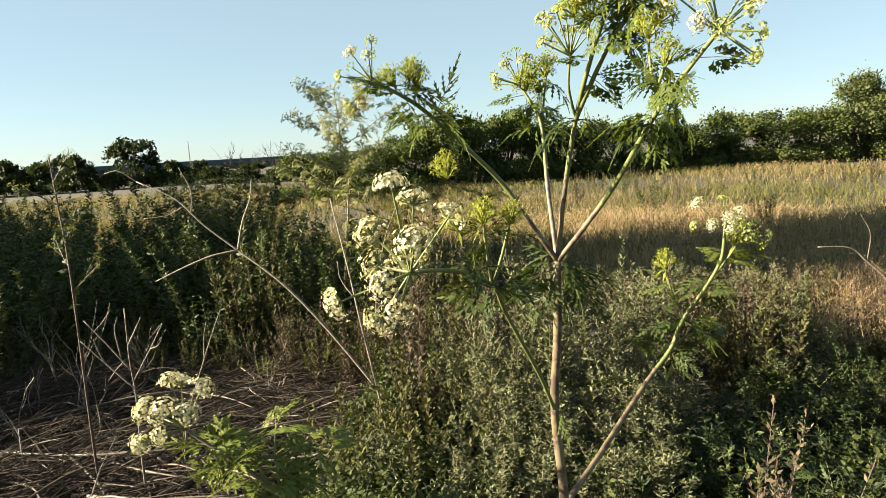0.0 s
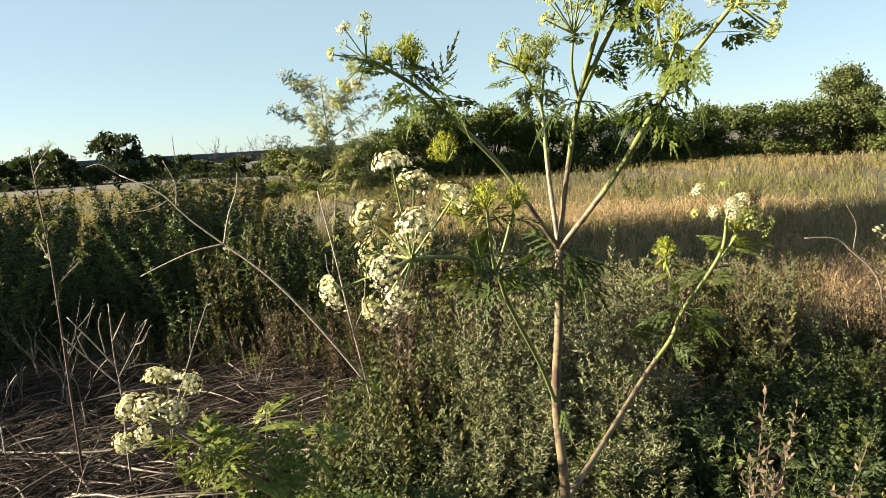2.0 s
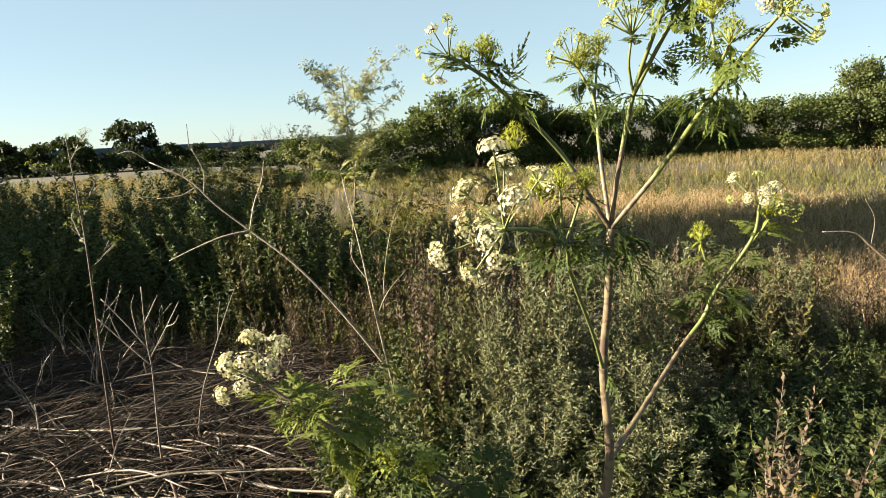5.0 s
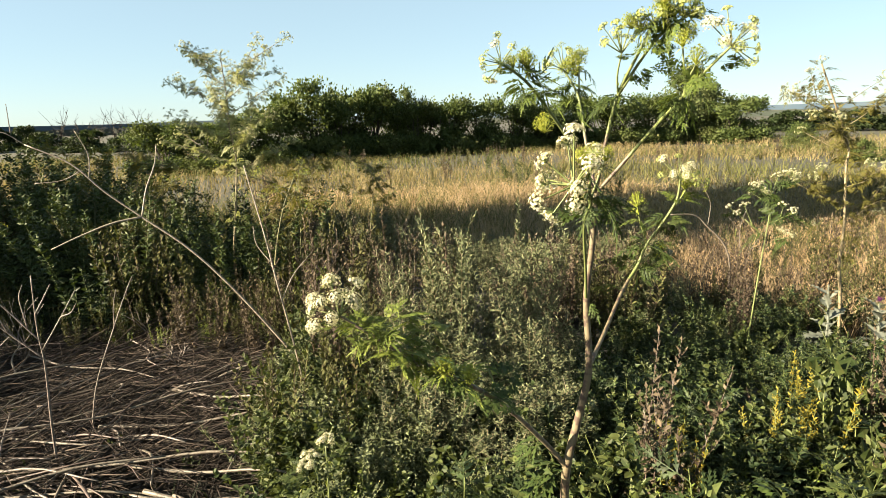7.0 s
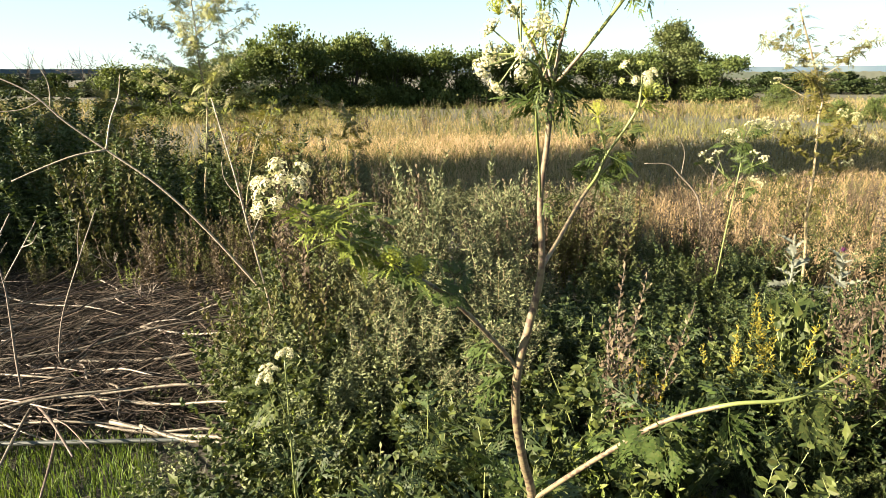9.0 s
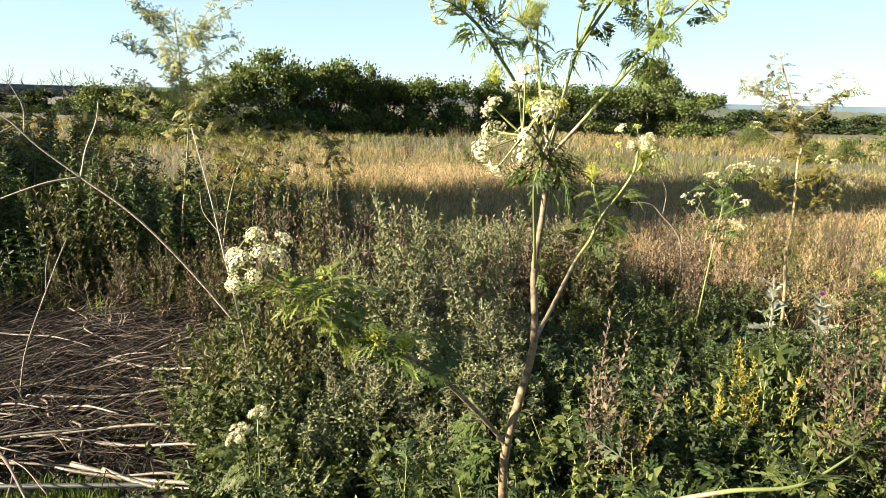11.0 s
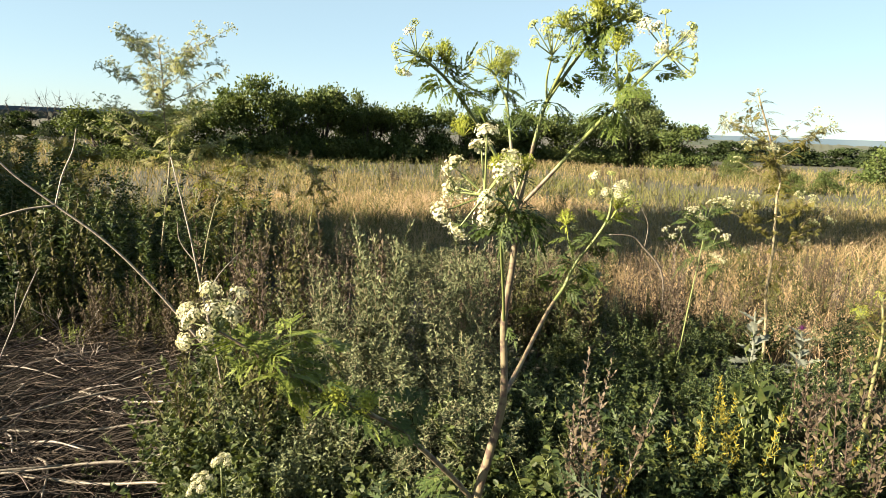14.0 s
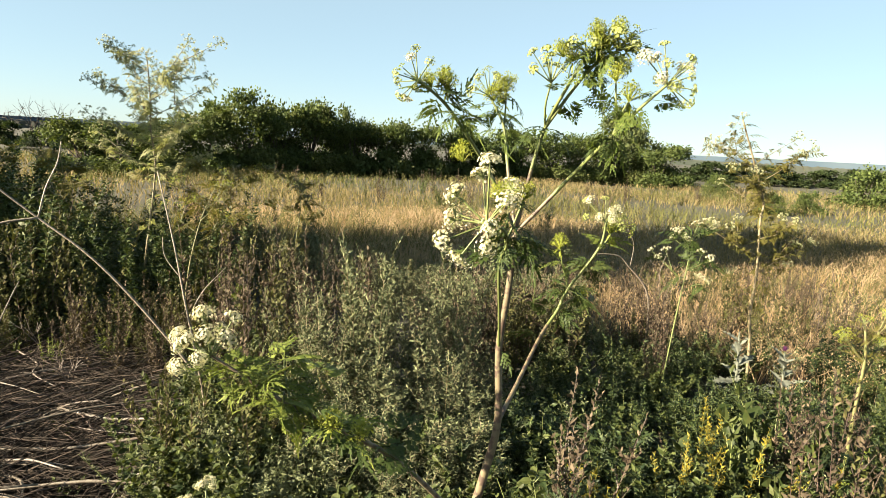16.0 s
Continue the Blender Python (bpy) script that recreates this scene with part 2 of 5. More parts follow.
class Geo:
    """Vertices and faces gathered for one mesh."""

    def __init__(self):
        self.v, self.f, self.n = [], [], 0

    def add(self, v, faces):
        v = np.asarray(v, float).reshape(-1, 3)
        self.v.append(v)
        k = self.n
        self.f.extend([tuple(i + k for i in f) for f in faces])
        self.n += len(v)
        return self

    def many(self, tv, tf, mats):
        """One copy of the template (tv, tf) for each 3 x 4 matrix."""
        mats = np.asarray(mats)
        if not len(mats):
            return self
        v = np.einsum("nij,kj->nki", mats[:, :, :3], tv) + mats[:, None, :, 3]
        k, m = self.n, len(tv)
        offs = k + m * np.arange(len(mats))
        for face in tf:
            self.f.extend(map(tuple, (offs[:, None] + np.array(face)[None]).tolist()))
        self.v.append(v.reshape(-1, 3))
        self.n += m * len(mats)
        return self

    def tube(self, pts, r0, r1, sides=6, knots=()):
        pts = np.asarray(pts, float)
        n = len(pts)
        tan = np.gradient(pts, axis=0)
        tan /= np.linalg.norm(tan, axis=1)[:, None] + 1e-12
        ref = np.array((0.31, 0.95, 0.05)) if abs(tan[0][1]) < 0.9 else np.array((1.0, 0.0, 0.1))
        x = np.cross(tan, ref)
        x /= np.linalg.norm(x, axis=1)[:, None]
        y = np.cross(tan, x)
        r = np.linspace(r0, r1, n) if np.isscalar(r0) else np.interp(np.linspace(0, 1, n), np.linspace(0, 1, len(r0)), r0)
        for i in knots:
            r[i] *= 1.35
        a = np.arange(sides) * 2 * np.pi / sides
        ring = pts[:, None] + r[:, None, None] * (np.cos(a)[None, :, None] * x[:, None] + np.sin(a)[None, :, None] * y[:, None])
        f = [(i * sides + j, i * sides + (j + 1) % sides, (i + 1) * sides + (j + 1) % sides, (i + 1) * sides + j)
             for i in range(n - 1) for j in range(sides)]
        f += [tuple(range(sides))[::-1], tuple((n - 1) * sides + j for j in range(sides))]
        return self.add(ring.reshape(-1, 3), f)

    def mesh(self, name, material, smooth=False):
        me = bpy.data.meshes.new(name)
        me.from_pydata(np.concatenate(self.v).tolist() if self.v else [], [], self.f)
        me.materials.append(material)
        if smooth:
            me.polygons.foreach_set("use_smooth", [True] * len(me.polygons))
        me.update()
        return me


def curve(pts, n=12):
    """A smooth line through the points (Catmull-Rom)."""
    p = np.asarray(pts, float)
    p = np.vstack([2 * p[0] - p[1], p, 2 * p[-1] - p[-2]])
    out = []
    for i in range(1, len(p) - 2):
        t = np.linspace(0, 1, n, endpoint=False)[:, None]
        a, b, c, d = p[i - 1], p[i], p[i + 1], p[i + 2]
        out.append(0.5 * (2 * b + (c - a) * t + (2 * a - 5 * b + 4 * c - d) * t**2 + (3 * b - a - 3 * c + d) * t**3))
    return np.vstack(out + [p[-2][None]])


def frames_of(pos, way, size, up=UP, roll=None):
    """Matrices that lay a template (length along +y, face to +z) at pos along way."""
    pos, way = np.atleast_2d(pos).astype(float), np.atleast_2d(way).astype(float)
    way = way / (np.linalg.norm(way, axis=1)[:, None] + 1e-12)
    up = np.broadcast_to(up, way.shape)
    x = np.cross(way, up)
    bad = np.linalg.norm(x, axis=1) < 1e-3
    x[bad] = (1, 0, 0)
    x /= np.linalg.norm(x, axis=1)[:, None]
    z = np.cross(x, way)
    if roll is not None:
        c, s = np.cos(roll)[:, None], np.sin(roll)[:, None]
        x, z = c * x + s * z, c * z - s * x
    size = np.broadcast_to(np.asarray(size, float), (len(pos),))[:, None, None]
    return np.concatenate([np.stack([x, way, z], 2) * size, pos[:, :, None]], 2)


def part(name, geo, material, parent, label="", smooth=False):
    ob = new(name, geo.mesh(name, material, smooth) if isinstance(geo, Geo) else geo)
    ob.parent = parent
    return tagged(ob, label)


def thing(name, label, category, at=(0, 0, 0), group="", kind=""):
    ob = new(name)
    ob.empty_display_size = 0.1
    ob.matrix_basis = Matrix.Translation(at)
    return tagged(ob, label, category, group, kind)


# leaf templates, 1 long, along +y
BROAD = (np.array([(0, 0, 0), (-.27, .3, .05), (0, .42, -.03), (.27, .3, .05), (0, 1, -.18)]), [(0, 2, 1), (0, 3, 2), (1, 2, 4), (2, 3, 4)])
SMALL = (np.array([(0, 0, 0), (-.2, .45, .04), (.2, .45, .04), (0, 1, -.08)]), [(0, 2, 1), (1, 2, 3)])
LONG = (np.array([(0, 0, 0), (-.19, .4, .03), (0, .45, -.02), (.19, .4, .03), (0, 1, -.16)]), [(0, 2, 1), (0, 3, 2), (1, 2, 4), (2, 3, 4)])
NARROW = (np.array([(0, 0, 0), (-.07, .45, .02), (.07, .45, .02), (0, 1, -.12)]), [(0, 2, 1), (1, 2, 3)])
NARROW2 = (np.array([(0, 0, 0), (-.17, .45, .02), (.17, .45, .02), (0, 1, -.05)]), [(0, 2, 1), (1, 2, 3)])
LEAFLET = (np.array([(0, 0, 0), (-.22, .45, .0), (0, .4, -.04), (.22, .45, .0), (0, 1, -.1)]), [(0, 2, 1), (0, 3, 2), (1, 2, 4), (2, 3, 4)])


def merge(tpl_geo):
    return np.concatenate(tpl_geo.v), tpl_geo.f


def lobed_tip(g, base, way, size):
    """A small pinnule: a narrow blade with two side teeth."""
    w = way / (np.linalg.norm(way) + 1e-9)
    s = np.array((w[1], -w[0], 0))
    p = [base, base + w * .4 * size - s * .07 * size, base + w * .55 * size - s * .23 * size, base + w * size,
         base + w * .55 * size + s * .23 * size, base + w * .4 * size + s * .07 * size]
    g.add(p, [(0, 5, 1), (1, 5, 3), (1, 3, 2), (5, 4, 3)])


def fern_leaf(rng, pairs=7, droop=0.25, wide=0.62):
    """A finely cut hemlock leaf: stalk, paired pinnae, each with paired toothed pinnules. 1 long, along +y."""
    g = Geo()
    bend = lambda p: np.array((p[0], p[1], p[2] - droop * p[1] ** 2 - 0.12 * abs(p[0])))  # noqa: E731
    g.tube([(0, 0, 0), (0, .35, .0), (0, .7, 0), (0, .97, 0)], .011, .004, 3)
    for k in range(pairs):
        y0 = .26 + .68 * (k / pairs) ** 0.92
        length = wide * (1 - (k / pairs) ** 1.25 * .86) * (0.62 if k == 0 else .58) * rng.uniform(.85, 1.12)
        for side in (-1, 1):
            a = radians(rng.uniform(46, 60) - 16 * k / pairs)
            w = np.array((side * math.sin(a), math.cos(a), 0))
            b = np.array((0, y0 + rng.uniform(-.01, .01), 0))
            m = max(2, int(round(2.6 * length / .36)))
            for j in range(m):
                q = b + w * length * (.22 + .68 * j / m)
                size = length * .62 * (1 - .5 * j / m) * rng.uniform(.85, 1.15)
                for s2 in (-1, 1):
                    a2 = math.atan2(w[0], w[1]) + s2 * radians(rng.uniform(38, 52))
                    lobed_tip(g, q, np.array((math.sin(a2), math.cos(a2), 0)), size)
            lobed_tip(g, b + w * length * .84, w, length * .24)
    lobed_tip(g, np.array((0, .88, 0)), np.array((0, 1., 0)), .16)
    v = np.concatenate(g.v)
    v[:, 2] -= droop * v[:, 1] ** 2 + .25 * np.abs(v[:, 0]) ** 1.5
    v[:, 2] += .02 * np.sin(v[:, 0] * 19 + v[:, 1] * 13)
    g.v = [v]
    return g


def toothed(r, teeth=3, width=.3):
    """One leaflet with forward-pointing teeth, 1 long along +y: (vertices, faces)."""
    mid, left, right = [(0, 0, 0)], [(-.03, 0, 0)], [(.03, 0, 0)]
    for k in range(teeth):
        y = .16 + .74 * k / teeth
        w = width * (1 - .72 * k / teeth)
        for dy, f in ((.0, .35), (.17, 1.0), (.19, .30)):
            q = y + dy
            mid.append((0, q, .03 * math.sin(3 * q) - .12 * q * q))
            left.append((-w * f, q + (.05 if f == 1 else 0), .05 * f - .14 * q * q))
            right.append((w * f, q + (.05 if f == 1 else 0), .05 * f - .14 * q * q))
    n = len(mid)
    v = np.array(mid + left + right + [(0, 1, -.16)])
    f = []
    for k in range(n - 1):
        f += [(k, k + 1, n + k + 1, n + k), (k + 1, k, 2 * n + k, 2 * n + k + 1)]
    f += [(n - 1, 3 * n, 2 * n - 1), (3 * n, n - 1, 3 * n - 1)]
    return v, f


def cut_leaf(seed, pairs=4, droop=.4):
    """A leaf of narrow toothed leaflets in pairs on a thin stalk, 1 long along +y."""
    r = np.random.default_rng(seed)
    g = Geo()
    g.tube([(0, 0, 0), (0, .3, .01), (0, .6, 0), (0, .8, -.02)], .013, .006, 3)
    for k in range(pairs):
        y0 = .24 + .46 * k / max(1, pairs - 1)
        L = (.46 - .07 * k) * r.uniform(.85, 1.1)
        for side in (-1, 1):
            a = radians(r.uniform(44, 62) - 5 * k) * side
            g.many(*toothed(r, 3, r.uniform(.14, .19)), frames_of([(0, y0 + r.uniform(-.02, .02), 0)], [(math.sin(a), math.cos(a), r.uniform(-.25, .1))], L, UP, np.array([r.normal(0, .35)])))
    g.many(*toothed(r, 4, .15), frames_of([(0, .7, -.01)], [(0, 1, -.15)], .36))
    v = np.concatenate(g.v)
    v[:, 2] -= droop * v[:, 1] ** 2 + .2 * np.abs(v[:, 0]) ** 1.5
    g.v = [v]
    return g


rng = np.random.default_rng(7)
FERN_GEO = [fern_leaf(np.random.default_rng(20 + i), (6, 4, 4, 5)[i], (0.2, 0.25, 0.5, 0.8)[i], (.66, .74, .8, .7)[i]) for i in range(4)]
FERN_GEO[1:] = [cut_leaf(81, 4, .25), cut_leaf(82, 3, .5), cut_leaf(83, 4, .85), fern_leaf(np.random.default_rng(84), 8, .35, .7), fern_leaf(np.random.default_rng(85), 7, .6, .66)]
FERN = {M.name: [g.mesh("fern_leaf", M) for g in FERN_GEO] for M in (M_LEAF, M_LEAFYEL, M_FRESH, M_LIME, M_PALELEAF, M_YOUNGLEAF)}


def umbellet_geo(r, flowers, radius, up=0.5, petals=True):
    """A little dome of florets on short stalks; the stalk end is the origin and the dome opens towards +y."""
    stalks, heads = Geo(), Geo()
    i = np.arange(flowers)
    a = i * 2.39996
    q = np.sqrt((i + .5) / flowers)
    ends = np.stack([radius * q * np.cos(a), radius * (.5 - .34 * q**2) * (1 + up), radius * q * np.sin(a)], 1)
    ends += r.normal(0, radius * (.12 if flowers > 30 else .06), ends.shape)
    for e in ends[:: 4 if flowers > 30 else 2 if flowers > 12 else 1]:
        stalks.tube([(0, 0, 0), e * .5, e], .0004, .0003, 3)
    petal = (np.array([(0, 0, 0), (-.33, .55, .08), (0, 1, .0), (.33, .55, .08)]), [(0, 1, 2, 3)])
    out = ends / (np.linalg.norm(ends, axis=1)[:, None] + 1e-9)
    side = np.cross(out, r.normal(size=out.shape))
    side /= np.linalg.norm(side, axis=1)[:, None]
    other = np.cross(out, side)
    n = 5 if petals else 4
    for k in range(n):
        an = 2 * np.pi * k / n
        way = side * math.cos(an) + other * math.sin(an) + out * (.25 if petals else 1.1)
        heads.many(*petal, frames_of(ends - out * (0 if petals else radius * .1), way, radius * ((.165 if flowers > 30 else .32) if petals else .3) * r.uniform(.85, 1.15, flowers), out))
    return stalks, heads


UMB = {}
for key, count, rad, M, pet in (("white", 80, .0092, M_PETAL, True), ("opening", 16, .0078, M_PETALGREEN, True), ("bud", 14, .006, M_BUD, False), ("seed", 12, .0085, M_FLOWERSEED, True)):
    UMB[key] = []
    for i in range(3):
        st, hd = umbellet_geo(np.random.default_rng(50 + i), count, rad, .5, pet)
        me = hd.mesh("umbellet", M)
        if key != "bud":
            cut = len(hd.f)
            both = Geo()
            both.v, both.f, both.n = list(hd.v), list(hd.f), hd.n
            both.add(np.concatenate(st.v), st.f)
            me = both.mesh("umbellet", M)
            me.materials.append(M_GREENSTEM)
            me.polygons.foreach_set("material_index", [0] * cut + [1] * (len(both.f) - cut))
        UMB[key].append(me)


def basis(pos, way, up=UP, size=1.0, roll=0.0):
    m = frames_of([pos], [way], size, up, np.array([roll]))[0]
    return Matrix([list(m[0]), list(m[1]), list(m[2]), [0, 0, 0, 1]])


def umbel(parent, hub, axis, kinds, rays, length, spread, seed, size=1.0, sag=0.0, skip=()):
    """An umbel under a plant: rays from one hub, each ending in an umbellet. hub and axis in the plant's own coordinates."""
    r = np.random.default_rng(seed)
    hub, axis = np.asarray(hub, float), np.asarray(axis, float) / np.linalg.norm(axis)
    side = np.cross(axis, (0.3, 0.2, 1.0))
    side /= np.linalg.norm(side)
    other = np.cross(axis, side)
    g, ends = Geo(), []
    for i in range(rays):
        q, a = math.sqrt((i + .6) / rays), i * 2.39996 + seed
        th = radians(spread) * q
        way = axis * math.cos(th) + (side * math.cos(a) + other * math.sin(a)) * math.sin(th)
        L = length * r.uniform(.6, 1.15)
        way = way + r.normal(0, .1, 3)
        end = hub + way * L + np.array((0, 0, -sag * L))
        mid = hub + way * L * .55
        g.tube(curve([hub, mid, end], 3), .0009 * size, .0006 * size, 4)
        ends.append((end, (end - mid) / np.linalg.norm(end - mid)))
    for i in range(6):          # bracts
        a = i * 1.047 + seed
        w = -axis * .5 + side * math.cos(a) + other * math.sin(a)
        g.many(*NARROW, frames_of([hub], [w], .008 * size))
    head = part("umbel", g, M_GREENSTEM, parent)
    for i, (e, w) in enumerate(ends):
        k = kinds[i % len(kinds)]
        o = part("umbellet", UMB[k][i % 3], None, head)
        o.matrix_basis = basis(e, w, UP, size * r.uniform(.85, 1.15), r.uniform(0, 6.28))
    return head


def leaf(parent, pos, way, size, kind=0, M=None, roll=0.0):
    o = part("leaf", FERN[(M or M_LEAF).name][kind], None, parent)
    o.matrix_basis = basis(pos, way, UP, size, roll)
    return o


def bud_head(parent, pos, axis, size, seed):
    """A tight young flower head wrapped in fine leaf tips."""
    r = np.random.default_rng(seed)
    g = Geo()
    ax = np.asarray(axis, float) / np.linalg.norm(axis)
    s = np.cross(ax, (0.2, 0.4, 1.0))
    s /= np.linalg.norm(s)
    o = np.cross(ax, s)
    base = np.asarray(pos, float)
    for k in range(16):
        a, q = k * 2.39996 + seed, math.sqrt((k + .4) / 16)
        c = base + size * (ax * (.85 - .55 * q * q) + (s * math.cos(a) + o * math.sin(a)) * .48 * q)
        g.tube([base, (base + c) / 2, c], .0006, .0004, 3)
        d = r.normal(size=(26, 3))
        d /= np.linalg.norm(d, axis=1)[:, None]
        g.many(*LEAFLET, frames_of(c + d * size * .09, d + r.normal(0, .25, d.shape), size * r.uniform(.09, .15, 26), ax))
    d = r.normal(size=(10, 3)) + ax * .3
    g.many(*NARROW, frames_of(base + d * 0, d, size * .7, ax))
    return part("bud_head", g, M_BUD, parent)

# ---- ground, distance ----
def ground():
    rings = np.r_[0.0, 0.4 * 1.16 ** np.arange(64)]
    segs = 120
    g = Geo()
    v = [(0, 4, 0)]
    for r in rings[1:]:
        for k in range(segs):
            a = 2 * math.pi * k / segs
            x, y = r * math.sin(a), 4 + r * math.cos(a)
            z = 0.02 * noise.noise((x * .8, y * .8, 0)) + (0.25 * noise.noise((x * .05, y * .05, 3)) * min(1, max(0, (r - 8) / 30)) if r < 300 else 0)
            v.append((x, y, z))
    f = [(0, 1 + k, 1 + (k + 1) % segs) for k in range(segs)]
    for i in range(len(rings) - 2):
        for k in range(segs):
            a, b = 1 + i * segs + k, 1 + i * segs + (k + 1) % segs
            f.append((a, a + segs, b + segs, b))
    g.add(v, [t[::-1] for t in f])
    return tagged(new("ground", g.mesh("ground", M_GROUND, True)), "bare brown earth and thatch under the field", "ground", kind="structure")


ground()


def ridge(name, dist, base, amp, seed, M, label, lo=-180, hi=180, step=0.5, rough=0.0):
    g = Geo()
    az = np.arange(lo, hi + .01, step)
    top = []
    for a in az:
        h = base + amp * noise.noise((a * .035, seed, 0)) + amp * .35 * noise.noise((a * .16, seed, 5)) + rough * noise.noise((a * 3.1, seed, 9))
        top.append(max(1.0, h))
    v = []
    for a, h in zip(az, top):
        s, c = math.sin(radians(a)), math.cos(radians(a))
        v += [(dist * s, dist * c, -5), (dist * s, dist * c, h), ((dist * 1.15) * s, (dist * 1.15) * c, h * .8), (dist * 1.15 * s, dist * 1.15 * c, -5)]
    f = []
    for i in range(len(az) - 1):
        k = 4 * i
        f += [(k, k + 4, k + 5, k + 1), (k + 1, k + 5, k + 6, k + 2), (k + 2, k + 6, k + 7, k + 3)]
    g.add(v, f)
    return tagged(new(name, g.mesh(name, M, True)), label, "hills", kind="structure")


ridge("backdrop_hills", 2600, 24, 7, 1.7, M_HILL, "long low hills on the horizon, coloured blue-grey for haze")
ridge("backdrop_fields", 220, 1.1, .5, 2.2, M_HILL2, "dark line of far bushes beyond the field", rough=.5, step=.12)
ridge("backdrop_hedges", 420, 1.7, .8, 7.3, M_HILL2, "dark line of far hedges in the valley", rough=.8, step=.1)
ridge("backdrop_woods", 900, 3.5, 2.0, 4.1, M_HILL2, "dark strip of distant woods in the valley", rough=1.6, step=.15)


# ---- trees ----
LEAFCLUMP = (np.array([(0, 0, 0), (-.36, .45, .08), (.36, .45, .08), (0, 1, .0)]), [(0, 2, 1), (1, 2, 3)])


def crown_geo(r, lobes, leaves, size):
    """Leaves in clumps over a set of lobes (centre, radii): dense at the skin, with gaps and an uneven outline."""
    g = Geo()
    weight = np.array([l[1][0] * l[1][2] for l in lobes])
    pick = r.choice(len(lobes), leaves // 24, p=weight / weight.sum())
    for k in pick:
        c, rad = np.array(lobes[k][0]), np.array(lobes[k][1])
        d = r.normal(size=3)
        d /= np.linalg.norm(d)
        if d[2] < -.5:
            d[2] *= -.5
        cc = c + d * rad * r.uniform(.55, 1.06)
        n = 24
        off = r.normal(0, 1, (n, 3)) * np.array((.2, .2, .17)) * (.6 + rad.mean() * .25)
        way = d[None] * .7 + r.normal(0, .7, (n, 3)) + np.array((0, 0, .15))
        g.many(*LEAFCLUMP, frames_of(cc + off, way, size * r.uniform(.6, 1.25, n), d + r.normal(0, .4, 3)))
    return g


def tree(name, label, at, height, width, seed, M, group, leaves=13000, size=.125, category="tree", spiky=False):
    """A shrub or tree whose crown tops out at the given height."""
    r = np.random.default_rng(seed)
    t = thing(name, label, category, at, group)
    lobes = []
    n = 9 if not spiky else 20
    for i in range(n):
        a, q = r.uniform(0, 6.28), math.sqrt(r.uniform(0, 1))
        zz = r.uniform(.28, .82)
        if spiky:
            zz = .08 + .84 * i / n
            q *= 1.35 * (1.08 - zz)
        lobes.append(((math.cos(a) * q * width * .36, math.sin(a) * q * width * .36, zz * height),
                      (width * r.uniform(.13, .22), width * r.uniform(.13, .22), height * r.uniform(.13, .2))))
    if not spiky:
        for i in range(9):
            a = i * .7 + r.uniform(0, 1)
            lobes.append(((math.cos(a) * width * .36, math.sin(a) * width * .36, .13 * height), (width * .2, width * .2, height * .17)))
    trunk = Geo()
    for i in range(3):
        a = r.uniform(0, 6.28)
        b = np.array((math.cos(a), math.sin(a), 0)) * width * .05
        trunk.tube(curve([b + (0, 0, -.1), b * 1.5 + (0, 0, height * .3), b * 3 + (0, 0, height * .75)], 4), height * .02, height * .006, 6)
    for c, rad in lobes:
        c = np.array(c)
        s = np.array((c[0] * .12, c[1] * .12, c[2] * .35))
        trunk.tube(curve([s, (s + c) / 2 + (0, 0, height * .02), c], 3), height * .009, height * .003, 5)
    part("trunk", trunk, M_BARK, t)
    crown = crown_geo(r, lobes, leaves, size)
    v = np.concatenate(crown.v)
    v[:, 2] *= height / np.percentile(v[:, 2], 99)
    crown.v = [v]
    part("crown", crown, M, t)
    return t


def polar(az, dist):
    return (dist * math.sin(radians(az)), dist * math.cos(radians(az)), -0.05)


HEDGE = "hedge of shrubs along the field edge"
H_LABEL = "dense dark green hawthorn shrub at the field edge"
hedge_kinds = [tree("hedge_shrub", H_LABEL, polar(-6.4, 27), 3.1, 3.2, 100, M_TREE, HEDGE, category="shrub"),
               tree("hedge_shrub", H_LABEL, polar(-0.9, 28), 2.95, 2.9, 101, M_TREE, HEDGE, category="shrub"),
               tree("hedge_shrub", H_LABEL, polar(5.6, 29), 2.35, 3.0, 102, M_TREE, HEDGE, category="shrub")]
# bearing, distance, height and width of the other shrubs
for i, (az, dist, tall, wide) in enumerate([(-12.6, 26, 1.85, 2.6), (-9.6, 26, 2.2, 2.6), (-3.7, 27.5, 2.8, 2.9), (2.8, 28.5, 2.85, 1.7), (3.6, 30, 2.25, 3.0), (8.6, 30, 2.35, 3.0),
                                            (11.7, 31, 2.6, 2.6), (14.7, 32, 2.0, 3.0), (17.6, 33, 2.5, 3.0), (20.6, 34, 2.4, 3.2), (23.2, 35, 2.5, 3.0), (29.6, 36, 2.2, 3.2), (-15.6, 23, 1.6, 2.4), (-18.4, 24, 1.7, 2.4), (1.0, 29, 1.95, 2.6), (14.0, 31, 1.7, 2.4)]):
    src, h0, w0 = hedge_kinds[i % 3], (3.1, 2.95, 2.35)[i % 3], (3.2, 2.9, 3.0)[i % 3]
    copy_thing(src, Matrix.Translation(polar(az, dist)) @ Matrix.Rotation(i * 1.3, 4, "Z") @ Matrix.Diagonal((wide / w0, wide / w0, tall / h0, 1)))
tree("field_tree", "tall feathery grey-green tree above the hedge", polar(26.3, 37), 3.95, 5.0, 120, M_TREE3, "", 15000, .14, spiky=True)
tree("field_tree", "round dark green tree beyond the field", polar(-32.2, 62), 4.0, 5.6, 121, M_TREE2, "trees beyond the field", 7000, .26)
